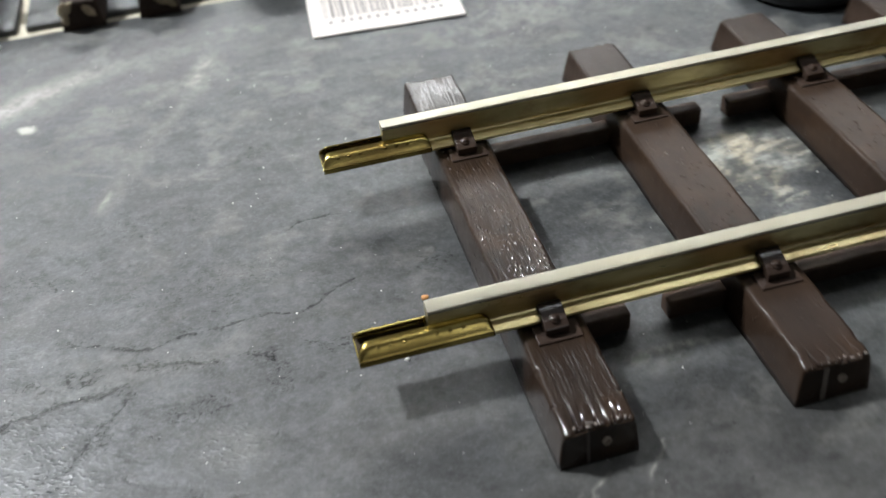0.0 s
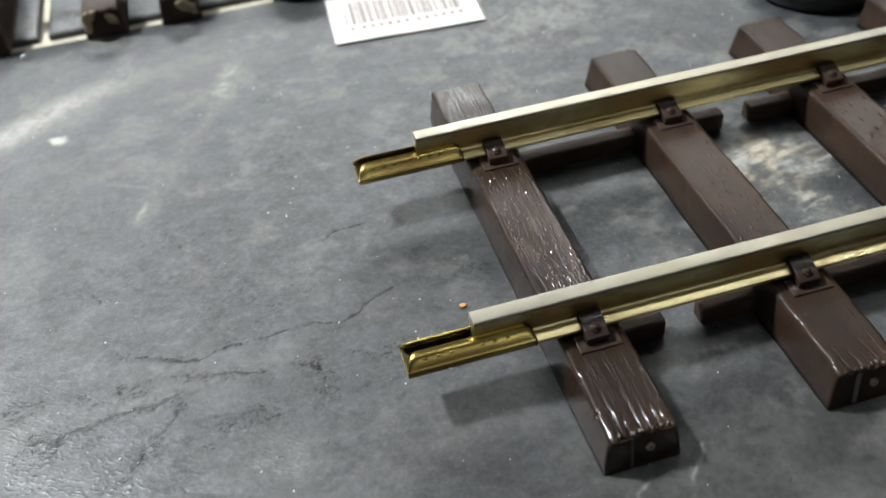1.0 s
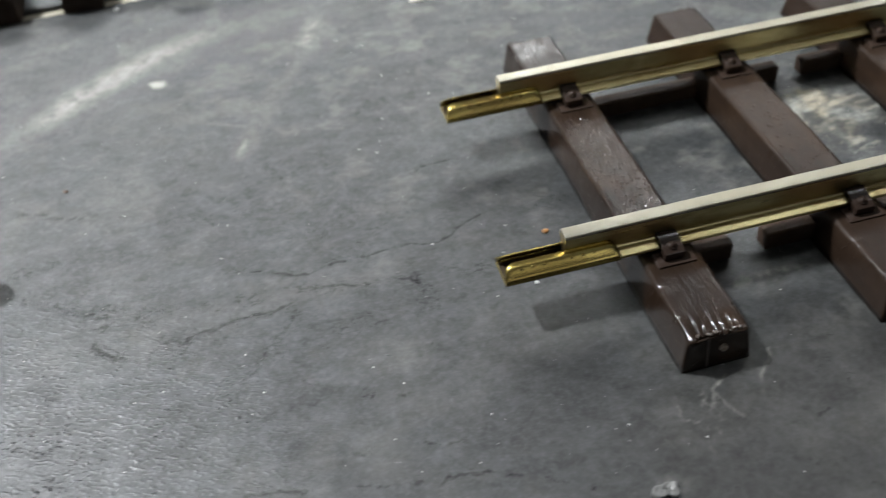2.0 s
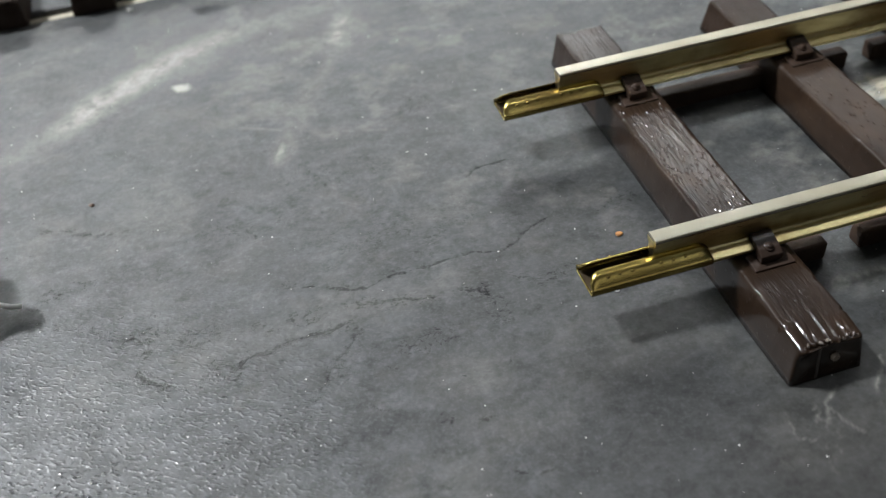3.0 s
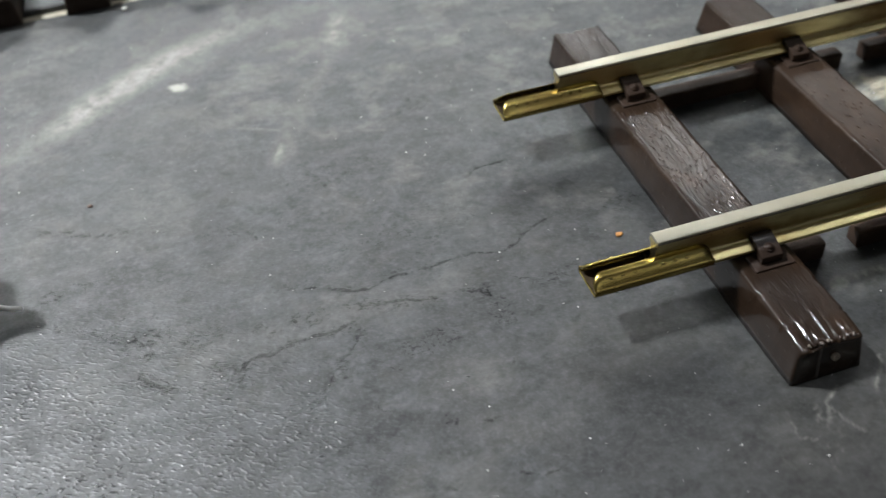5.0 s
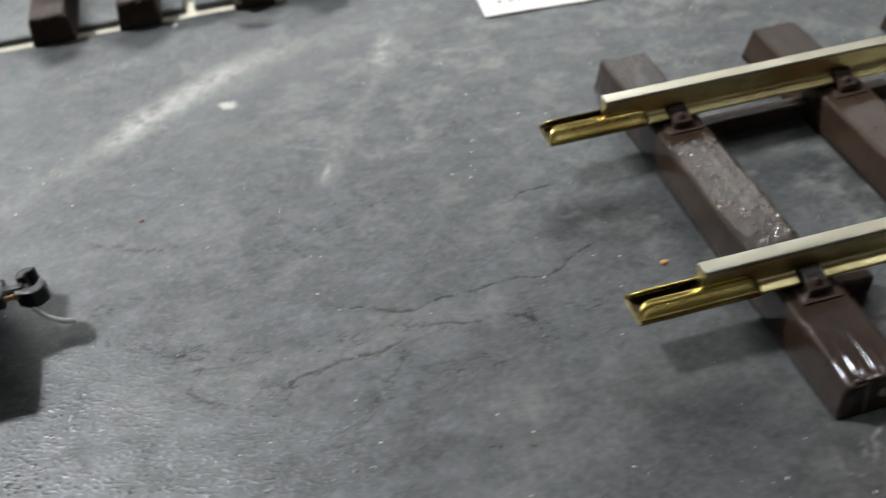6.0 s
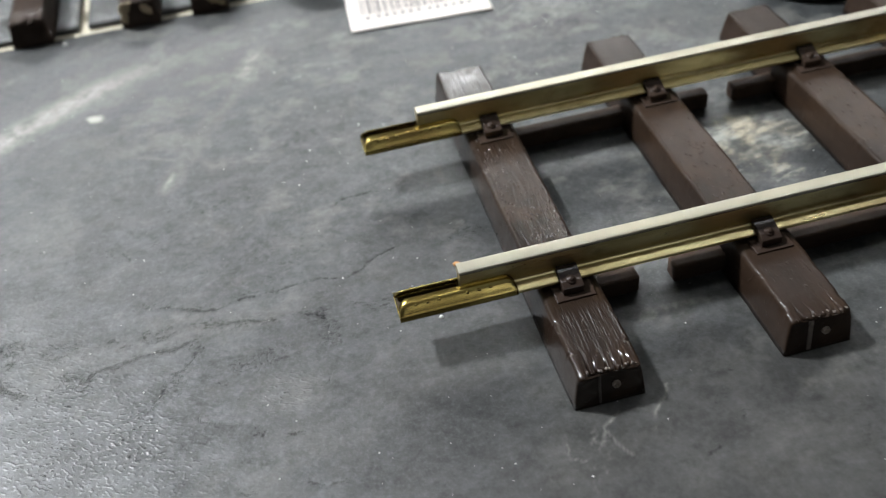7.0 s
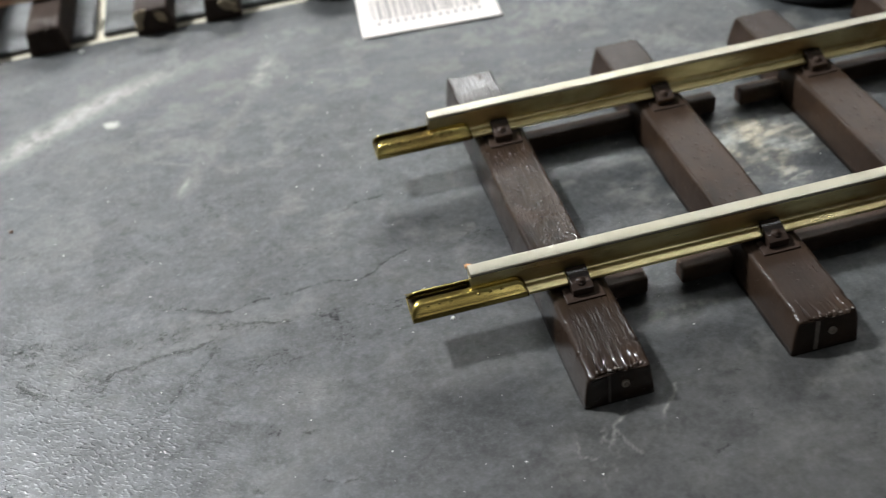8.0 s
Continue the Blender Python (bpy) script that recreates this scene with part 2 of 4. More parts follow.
INK = plain_material("label_ink", (0.27, 0.245, 0.23), 0.5, 0.0, 0.3, 700, 0.05)
RUBBER = plain_material("black_plastic", (0.012, 0.012, 0.013), 0.42, 0.0, 0.4, 300, 0.2)
HUB = plain_material("grey_plastic", (0.34, 0.35, 0.37), 0.45, 0.0, 0.2, 300, 0.1)
BLUE = plain_material("blue_grey_paint", (0.19, 0.25, 0.33), 0.45, 0.0, 0.30, 500, 0.2)
SOOT = plain_material("black_paint", (0.020, 0.020, 0.021), 0.32, 0.0, 0.4, 800, 0.3)
BRONZE = plain_material("spring_bronze", (0.62, 0.40, 0.22), 0.30, 1.0, 0.3, 900, 0.1)
STEEL = plain_material("pin_steel", (0.86, 0.84, 0.82), 0.42, 0.25, 0.2, 900, 0.1)
WHEEL = plain_material("browned_wheel", (0.12, 0.075, 0.055), 0.40, 0.6, 0.4, 600, 0.2)
AMBER = plain_material("amber_grain", (0.55, 0.25, 0.07), 0.5, 0.0, 0.3, 3000, 0.2)
CRUMB = plain_material("pale_crumb", (0.72, 0.72, 0.68), 0.5, 0.0, 0.2, 3000, 0.2)
FLAKE = plain_material("dried_glue", (0.18, 0.18, 0.172), 0.30, 0.0, 0.35, 900, 0.4)
# dark brown that stands in for the shade inside the joiners
CHANNEL_SHADE = plain_material("dark_channel_shade", (0.070, 0.048, 0.022), 0.5, 0.35, 0.6, 500, 0.4)
GLUE = plain_material("pale_scar", (0.50, 0.40, 0.26), 0.6, 0.0, 0.4, 900, 0.3)
SCUFF = plain_material("scuffed_plastic", (0.24, 0.20, 0.17), 0.45, 0.0, 0.5, 900, 0.3)
PIP = plain_material("worn_pip", (0.42, 0.35, 0.28), 0.45, 0.0, 0.7, 1500, 0.3)
# paler than the sleepers: the gloss on their end ribs, put into the colour
RIB_GLINT = plain_material("rib_glint_plastic", (0.115, 0.098, 0.085), 0.32, 0.0, 0.5, 900, 0.3)
CEILING = plain_material("grey_ceiling_paint", (0.53, 0.53, 0.52), 0.85, 0.0, 0.06, 3, 0.1)
WALL = plain_material("white_wall_paint", (0.80, 0.80, 0.78), 0.8, 0.0, 0.06, 3, 0.1)
# tones of unseen walls, picked to cut bounce and reflections on the track
GREY_UNSEEN_WALL = plain_material("grey_unseen_wall", (0.26, 0.26, 0.26), 0.8, 0.0, 0.1, 3, 0.1)
DARK_UNSEEN_WALL = plain_material("dark_unseen_wall", (0.05, 0.042, 0.038), 0.8, 0.0, 0.2, 3, 0.1)


# ---- mesh helpers ----
def part(name, bm, material, parent=None, label="", smooth=False):
    """Links a bmesh as one mesh object, under a thing or a part."""
    me = bpy.data.meshes.new(name)
    bm.normal_update()
    bm.to_mesh(me)
    bm.free()
    return mesh_part(name, me, material, parent, label, smooth)


def mesh_part(name, me, material, parent=None, label="", smooth=False):
    if material:
        me.materials.append(material)
    if smooth:
        me.polygons.foreach_set("use_smooth", [True] * len(me.polygons))
    ob = new(name, me)
    if parent is not None:
        ob.parent = parent
    if label:
        ob["label"] = label
    return ob


def thing(name, m, label, category, group="", kind=""):
    ob = new(name)
    ob.empty_display_size = 0.01
    ob.matrix_world = m
    return tagged(ob, label, category, group, kind)


def box(lo, hi, bevel=0.0, seg=2):
    bm = bmesh.new()
    size = [b - a for a, b in zip(lo, hi)]
    mid = [(a + b) / 2 for a, b in zip(lo, hi)]
    bmesh.ops.create_cube(bm, size=1, matrix=Matrix.Translation(mid) @ Matrix.Diagonal((*size, 1)))
    if bevel:
        bmesh.ops.bevel(bm, geom=bm.edges[:], offset=bevel, segments=seg, affect="EDGES", profile=0.5)
    return bm


def lathe(profile, seg=48, axis="Z"):
    """A turned body from (radius, height) pairs; closed where the radius is zero."""
    bm = bmesh.new()
    rings = []
    for r, h in profile:
        rings.append([bm.verts.new((r * math.cos(2 * math.pi * i / seg), r * math.sin(2 * math.pi * i / seg), h)) for i in range(seg)])
    for a, b in zip(rings, rings[1:]):
        for i in range(seg):
            bm.faces.new((a[i], a[(i + 1) % seg], b[(i + 1) % seg], b[i]))
    bmesh.ops.remove_doubles(bm, verts=bm.verts[:], dist=1e-7)
    if axis == "Y":
        bmesh.ops.rotate(bm, verts=bm.verts[:], matrix=Matrix.Rotation(radians(90), 3, "X"))
    bmesh.ops.recalc_face_normals(bm, faces=bm.faces[:])
    return bm


def tube(points, radius, seg=10):
    """A round bar along a line of points; radius may be one number or one per point."""
    bm = bmesh.new()
    pts = [Vector(p) for p in points]
    radii = radius if isinstance(radius, (list, tuple)) else [radius] * len(pts)
    rings = []
    for i, p in enumerate(pts):
        d = (pts[min(i + 1, len(pts) - 1)] - pts[max(i - 1, 0)]).normalized()
        u = d.orthogonal().normalized() if i == 0 else (u - d * u.dot(d)).normalized()
        v = d.cross(u)
        rings.append([bm.verts.new(p + radii[i] * (u * math.cos(2 * math.pi * k / seg) + v * math.sin(2 * math.pi * k / seg))) for k in range(seg)])
    for a, b in zip(rings, rings[1:]):
        for k in range(seg):
            bm.faces.new((a[k], a[(k + 1) % seg], b[(k + 1) % seg], b[k]))
    bm.faces.new(rings[0][::-1])
    bm.faces.new(rings[-1])
    bmesh.ops.recalc_face_normals(bm, faces=bm.faces[:])
    return bm


def extrude_x(outline, x0, x1, bevel=0.0):
    """A closed (y, z) outline drawn out along x."""
    bm = bmesh.new()
    a = [bm.verts.new((x0, y, z)) for y, z in outline]
    b = [bm.verts.new((x1, y, z)) for y, z in outline]
    n = len(outline)
    for i in range(n):
        bm.faces.new((a[i], a[(i + 1) % n], b[(i + 1) % n], b[i]))
    bm.faces.new(a[::-1])
    bm.faces.new(b)
    bmesh.ops.recalc_face_normals(bm, faces=bm.faces[:])
    if bevel:
        bmesh.ops.bevel(bm, geom=bm.edges[:], offset=bevel, segments=2, affect="EDGES", profile=0.5)
    return bm


def lattice(seed):
    return np.random.RandomState(seed).rand(257, 257)


def value_noise(x, y, seed):
    """Smooth noise of 0 to 1 on arrays, one bump a unit."""
    t = lattice(seed)
    xi, yi = np.floor(x).astype(int), np.floor(y).astype(int)
    fx, fy = x - xi, y - yi
    fx, fy = fx * fx * (3 - 2 * fx), fy * fy * (3 - 2 * fy)
    a, b = t[xi % 256, yi % 256], t[(xi + 1) % 256, yi % 256]
    c, d = t[xi % 256, (yi + 1) % 256], t[(xi + 1) % 256, (yi + 1) % 256]
    return (a * (1 - fx) + b * fx) * (1 - fy) + (c * (1 - fx) + d * fx) * fy


def fractal(x, y, seed, octaves=4, gain=0.5):
    total, amp, norm = 0.0, 1.0, 0.0
    for o in range(octaves):
        total = total + amp * value_noise(x * 2 ** o, y * 2 ** o, seed + o)
        norm += amp
        amp *= gain
    return total / norm


def grid_mesh(name, points, close_u=False):
    """A mesh from an array of rows of points (n, m, 3)."""
    n, m, _ = points.shape
    idx = np.arange(n * m).reshape(n, m)
    if close_u:
        right = np.roll(idx, -1, axis=1)
        quads = np.stack([idx[:-1], right[:-1], right[1:], idx[1:]], -1).reshape(-1, 4)
    else:
        quads = np.stack([idx[:-1, :-1], idx[:-1, 1:], idx[1:, 1:], idx[1:, :-1]], -1).reshape(-1, 4)
    me = bpy.data.meshes.new(name)
    me.vertices.add(n * m)
    me.vertices.foreach_set("co", points.reshape(-1).astype(np.float32))
    k = len(quads)
    me.loops.add(4 * k)
    me.loops.foreach_set("vertex_index", quads.reshape(-1).astype(np.int32))
    me.polygons.add(k)
    me.polygons.foreach_set("loop_start", np.arange(0, 4 * k, 4, dtype=np.int32))
    me.polygons.foreach_set("use_smooth", np.ones(k, dtype=bool))
    me.update(calc_edges=True)
    me.validate()
    return me


def bmesh_of(me):
    bm = bmesh.new()
    bm.from_mesh(me)
    return bm


# ---- the room ----
WEST, EAST, SOUTH, NORTH, HIGH = -3.6, 3.6, -2.4, 6.0, 2.5
for name, lo, hi in (
    ("wall_north", (WEST, NORTH, -0.02), (EAST, NORTH + 0.12, HIGH)),
    ("wall_south", (WEST, SOUTH - 0.12, -0.02), (EAST, SOUTH, HIGH)),
    ("wall_east", (EAST, SOUTH - 0.12, -0.02), (EAST + 0.12, NORTH + 0.12, HIGH)),
    ("wall_west", (WEST - 0.12, SOUTH - 0.12, -0.02), (WEST, NORTH + 0.12, HIGH)),
    ("ceiling", (WEST - 0.12, SOUTH - 0.12, HIGH), (EAST + 0.12, NORTH + 0.12, HIGH + 0.1)),
):
    # these walls are out of view; dark and grey ones hold back light
    dark = name in ("wall_south", "wall_east")
    grey = name in ("ceiling", "wall_west")
    paint = DARK_UNSEEN_WALL if dark else CEILING if name == "ceiling" else GREY_UNSEEN_WALL if grey else WALL
    tagged(part(name, box(lo, hi), paint), ("unseen dark brown painted " if dark else "unseen plain grey painted " if grey else "plain white painted ") + name.split("_")[0], name.split("_")[0], kind="structure")
for at, size, depth, down, up in LAMPS:
    fixture = thing("hanging_lamp", Matrix.Translation(at), "unseen white lamp hanging from the ceiling on two rods", "lamp", "hanging lamps")
    h, d = size / 2 + 0.02, depth / 2 + 0.02
    part("housing", box((-h, -d, 0.012), (h, d, 0.055), 0.006), WALL, fixture)
    for x in (-h * 0.6, h * 0.6):
        part("rod", tube([(x, 0, 0.05), (x, 0, HIGH - at[2])], 0.006), WALL, fixture)

# ---- the slate floor ----
floor = tagged(part("floor", box((WEST, SOUTH, -0.03), (EAST, NORTH, -0.0022)), GROUT), "cream grout bed under grey slate floor tiles", "floor", kind="structure")
TILE_X, TILE_Y, JOINT = 0.60, 0.30, 0.0055
TILE_TOP = 0.1445

CRACKS = []


def crack_line(deep, rim, *line):
    """One crack: how deep it is, how granular its rim, and its line over the tile in centimetres."""
    CRACKS.append((deep, rim, line))


crack_line(1.15, 0.65, (-7.25, 2.84), (-6.85, 2.66), (-6.42, 2.45), (-6.06, 2.31), (-5.74, 2.40), (-5.26, 2.47), (-4.78, 2.45), (-4.29, 2.49))
crack_line(1.25, 0.55, (-4.29, 2.49), (-3.92, 2.44), (-3.63, 2.36), (-3.31, 2.54), (-2.94, 2.80), (-2.52, 2.83))
crack_line(0.95, 1.10, (-6.20, 1.96), (-5.93, 1.89), (-5.47, 1.82), (-5.01, 1.74), (-4.55, 1.68), (-4.13, 1.50))
crack_line(0.55, 0.95, (-4.05, 1.60), (-4.08, 1.30), (-4.22, 0.84), (-4.47, 0.82), (-4.85, 0.82), (-5.20, 0.89), (-5.53, 0.87), (-5.75, 0.74))
crack_line(0.45, 1.00, (-3.61, 1.66), (-3.29, 1.59), (-2.92, 1.50), (-2.52, 1.48))
crack_line(1.10, 0.65, (-8.79, 1.19), (-8.44, 1.29), (-8.09, 1.42), (-7.73, 1.45), (-7.35, 1.52), (-7.05, 1.55), (-6.66, 1.55), (-6.40, 1.62))
crack_line(0.45, 0.50, (-6.26, 1.42), (-6.52, 1.14), (-6.75, 0.96), (-6.93, 0.75), (-7.14, 0.47), (-7.38, 0.18))
crack_line(0.95, 1.10, (-10.15, 2.05), (-9.89, 1.75), (-9.50, 1.36), (-9.10, 1.14), (-8.76, 1.20), (-8.55, 1.31))
crack_line(0.30, 0.80, (-11.14, 3.27), (-10.60, 3.08), (-10.01, 2.47), (-9.66, 2.35))
crack_line(0.70, 0.45, (-4.18, 0.05), (-4.36, -0.33), (-4.55, -0.63))
crack_line(0.85, 0.80, (-11.65, 5.96), (-11.25, 5.86), (-10.68, 5.66), (-10.19, 5.42), (-9.89, 5.38), (-9.30, 5.13), (-8.80, 4.97))
crack_line(0.75, 0.20, (-3.58, 4.50), (-3.26, 4.70), (-2.79, 4.77), (-2.52, 4.70))
crack_line(0.45, 0.40, (-4.10, 4.22), (-3.92, 4.12), (-3.49, 3.80), (-3.40, 3.64))
crack_line(0.60, 0.20, (-8.15, 4.88), (-7.95, 4.62), (-7.76, 4.46), (-7.65, 4.18))
crack_line(0.55, 0.50, (-6.51, -0.17), (-6.20, -0.33), (-5.90, -0.45))
crack_line(0.65, 0.50, (-5.61, -0.62), (-5.49, -0.78))
crack_line(0.65, 0.40, (-5.05, -0.90), (-4.84, -0.96))
crack_line(0.65, 0.35, (-4.90, -1.84), (-4.52, -2.02), (-4.20, -2.10))
crack_line(0.45, 0.60, (-6.35, -1.87), (-5.95, -1.93), (-5.70, -1.90))
crack_line(0.80, 0.45, (-7.61, -2.04), (-7.08, -2.14), (-6.32, -2.35), (-5.56, -2.53), (-4.80, -2.71), (-4.01, -2.78), (-3.27, -3.04), (-2.87, -3.30), (-2.55, -3.52))
crack_line(0.50, 0.50, (1.40, 4.40), (2.00, 4.40), (2.60, 4.50), (2.80, 4.50))
crack_line(0.60, 0.50, (0.60, -3.70), (0.95, -3.30), (1.50, -3.05), (1.85, -2.70))


def line_distance(x, y, line):
    """How far points lie from a broken line, and how far along it."""
    best = np.full(x.shape, 1e9)
    for (ax, ay), (bx, by) in zip(line, line[1:]):
        dx, dy = bx - ax, by - ay
        s = np.clip(((x - ax) * dx + (y - ay) * dy) / (dx * dx + dy * dy), 0, 1)
        best = np.minimum(best, np.hypot(x - ax - s * dx, y - ay - s * dy))
    return best


def soft_patch(x, y, cx, cy, rx, ry, turn=0.0):
    c, s = math.cos(radians(turn)), math.sin(radians(turn))
    u, v = (x - cx) * c + (y - cy) * s, -(x - cx) * s + (y - cy) * c
    return np.clip(1.4 - np.hypot(u / rx, v / ry), 0, 1)


def slate_tile():
    """The large tile under the track, with its own cracks and chalk marks. Places in centimetres."""
    left, right, front, back = -24.0, 36.0, (TILE_TOP - TILE_Y + JOINT) * 100, TILE_TOP * 100
    gx = np.concatenate([np.linspace(left, -13.6, 40)[:-1], np.arange(-13.6, 12.0, 0.036), np.linspace(12.0, right, 60)])
    gy = np.concatenate([np.linspace(front, -6.0, 40)[:-1], np.arange(-6.0, back - 0.02, 0.036), [back]])
    x, y = np.meshgrid(gx, gy)
    wx = x + 0.35 * (fractal(x * 1.6, y * 1.6, 11, 5, 0.6) - 0.5)
    wy = y + 0.35 * (fractal(x * 1.6, y * 1.6, 21, 5, 0.6) - 0.5)
    crack, flaw = np.zeros(x.shape), np.zeros(x.shape)
    broken = fractal(x * 2.6, y * 2.6, 31, 4, 0.6)
    for deep, rim, line in CRACKS:
        d = line_distance(wx, wy, line) * 10
        crack = np.maximum(crack, np.clip(1 - d / 0.75, 0, 1) * (0.30 + 0.70 * deep) * np.clip(0.34 + (broken - 0.33) * 3.6, 0.10 + 0.52 * max(0.0, deep - 0.2), 1))
        flaw = np.maximum(flaw, 0.75 * rim * np.clip(1 - d / 2.2, 0, 1) * np.clip((broken - 0.36) * 4.5, 0.12, 1))
    ridged = np.abs(fractal(x * 0.9 + 9, y * 1.6, 41, 5, 0.55) - 0.5)
    patch = np.clip((fractal(x * 0.25, y * 0.3, 51, 3) - 0.42) * 4, 0, 1)
    flaw = np.maximum(flaw, 0.55 * np.clip(1 - ridged / 0.016, 0, 1) * patch * np.clip((broken - 0.36) * 4, 0, 1))
    rough = fractal(x * 4, y * 4, 61, 4, 0.65)
    # loose clusters of pits
    for cx, cy, rx, ry, deep in ((-7.6, 2.0, 0.75, 0.22, 1.3), (-6.15, 1.98, 0.25, 0.12, 1.3), (-7.2, 2.82, 0.30, 0.12, 0.7), (-4.1, 1.2, 0.25, 0.5, 0.55), (-3.07, 1.5, 0.5, 0.2, 0.65), (-9.75, 2.4, 0.35, 0.3, 1.0),
                                 (-8.8, 2.14, 0.45, 0.3, 0.55), (-8.4, 1.35, 0.4, 0.3, 1.2), (-6.8, 0.75, 0.2, 0.35, 0.4), (-5.3, 0.75, 0.5, 0.2, 0.6), (-6.07, 0.41, 0.14, 0.1, 0.8), (-11.3, 4.0, 0.5, 0.3, 0.55),
                                 (-5.58, -0.71, 0.14, 0.08, 0.8), (-4.9, -0.97, 0.16, 0.07, 0.8), (-3.86, 7.27, 0.3, 0.3, 0.8), (-1.2, 2.9, 0.6, 0.3, 0.45), (-5.0, 3.4, 2.4, 0.9, 0.32), (-7.5, 4.6, 1.4, 0.5, 0.35), (-6.0, 5.6, 1.5, 0.5, 0.3)):
        flaw = np.maximum(flaw, deep * soft_patch(wx, wy, cx, cy, rx, ry, -6) * np.clip((broken - 0.30) * 4, 0.1, 1))
    chalk = np.zeros(x.shape)
    arc = ((-13.2, 7.7), (-12.3, 8.5), (-11.2, 9.25), (-10.0, 10.15), (-8.7, 11.05), (-7.3, 11.75), (-5.9, 12.05), (-4.5, 12.2))
    d = line_distance(x + 0.5 * (wx - x), y + 0.5 * (wy - y), arc)
    chalk = np.maximum(chalk, 0.80 * np.clip(1.2 - d / 0.60, 0, 1) ** 1.2 * np.clip((-5.2 - x) / 3.4, 0.24, 1) * np.clip((x + 11.9) / 1.4, 0.25, 1) * np.clip(rough * 1.9, 0, 1))
    chalk = np.maximum(chalk, 0.20 * np.clip(1 - d / 1.5, 0, 1) * rough)
    d = line_distance(wx, wy, ((-6.8, 6.4), (-6.5, 7.3), (-5.9, 8.5), (-4.7, 10.3), (-4.4, 10.9)))
    chalk = np.maximum(chalk, 0.26 * np.clip(1.1 - d / 0.30, 0, 1) * rough)
    chalk = np.maximum(chalk, 0.42 * soft_patch(wx, wy, -6.78, 6.6, 0.06, 0.34, -12) * np.clip(rough * 2, 0, 1))
    chalk = np.maximum(chalk, 0.60 * soft_patch(wx, wy, -4.6, 10.9, 0.4, 0.9, -20) * rough * 1.6)
    d = line_distance(x, y, ((-8.2, 8.2), (-7.0, 7.6), (-5.5, 6.9), (-4.6, 6.6)))
    chalk = np.maximum(chalk, 0.26 * np.clip(1 - d / 0.06, 0, 1) * np.clip(rough * 2 - 0.5, 0, 1))
    chalk = np.maximum(chalk, 2.2 * np.clip(soft_patch(wx, wy, -8.46, 9.84, 0.24, 0.15, -10) - 0.25, 0, 1))
    sel = np.clip((rough - 0.36) * 4.5, 0, 1)
    # torn paper fibres stuck to the slate between two sleepers
    strand = fractal(x * 2.2 + 0.6 * y, y * 8.5 - 1.6 * x, 103, 5, 0.68)
    clump = fractal(x * 1.5, y * 1.7, 113, 4, 0.6)
    sheet = np.clip(1.6 * soft_patch(wx, wy, 5.35, 3.75, 1.0, 0.72, -8), 0, 1) * np.clip((clump - 0.30) * 5, 0.15, 1)
    rags = soft_patch(wx, wy, 5.2, 2.75, 1.0, 0.95, 15) * np.clip((clump - 0.47) * 6, 0, 1)
    fibre = np.clip(sheet * np.clip((strand - 0.30) * 3.2, 0.12, 1) + 0.85 * rags * np.clip((strand - 0.46) * 7, 0, 1), 0, 1)
    fibre = np.maximum(fibre, 0.9 * np.clip(1 - line_distance(wx, wy, ((5.9, 3.3), (6.3, 3.55), (6.55, 3.6))) / 0.07, 0, 1) * np.clip(rough * 2, 0, 1))
    thready = np.clip(1 - np.abs(fractal(x * 2.6 + 4, y * 1.5, 97, 4, 0.6) - 0.5) / 0.035, 0, 1)
    chalk = np.maximum(chalk, 0.42 * soft_patch(wx, wy, -0.65, -2.65, 0.45, 0.85, -35) * thready * sel + 0.05 * soft_patch(wx, wy, -1.1, -3.1, 0.3, 0.35, -35) * sel)
    for line in (((0.45, -2.55), (0.66, -2.12), (0.82, -1.95)), ((0.80, -2.05), (0.95, -1.80)), ((-0.25, -2.4), (-0.05, -2.95)), ((0.05, -2.05), (-0.3, -2.3), (-0.5, -2.75))):
        chalk = np.maximum(chalk, 0.42 * np.clip(1 - line_distance(wx, wy, line) / 0.05, 0, 1) * np.clip(rough * 2.4 - 0.5, 0, 1))
    chalk = np.maximum(chalk, 0.30 * soft_patch(wx, wy, -1.70, -3.75, 0.26, 0.22) * sel)
    chalk = np.maximum(chalk, 0.40 * soft_patch(wx, wy, 1.7, -0.3, 0.9, 0.12, -3) * sel)
    film = fractal(x * 1.3, y * 1.6, 95, 5, 0.6)
    chalk = np.maximum(chalk, 0.07 * soft_patch(wx, wy, -5.0, -0.1, 0.8, 0.5, -10) * np.clip(film * 4 - 1.4, 0, 1.5))
    chalk = np.maximum(chalk, 0.06 * soft_patch(wx, wy, -6.4, 2.15, 0.7, 0.4, 10) * np.clip(film * 4 - 1.4, 0, 1.5))
    chalk = np.maximum(chalk, 0.22 * np.clip((film - 0.55) * 5, 0, 1) * np.clip((x + 3.0 + y) / 6.0, 0, 1))
    cloud = np.clip((fractal(x * 0.42 + 3, y * 0.55, 107, 5, 0.62) - 0.50) * 5, 0, 1) * np.clip(film * 3 - 0.7, 0, 1)
    chalk = np.maximum(chalk, 0.085 * cloud)
    chalk = np.maximum(chalk, 0.10 * soft_patch(wx, wy, -5.6, 1.9, 1.6, 0.35, 8) * np.clip(film * 3 - 0.7, 0, 1))
    chalk = np.maximum(chalk, 0.30 * soft_patch(wx, wy, 3.0, 10.8, 2.0, 1.2, 10) * sel)
    # darkening painted around the joiner shadow and the near sleeper ends, besides stone tone
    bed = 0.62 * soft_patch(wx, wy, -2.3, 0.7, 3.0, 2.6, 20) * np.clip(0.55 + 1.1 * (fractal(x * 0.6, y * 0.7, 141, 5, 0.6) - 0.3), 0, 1)
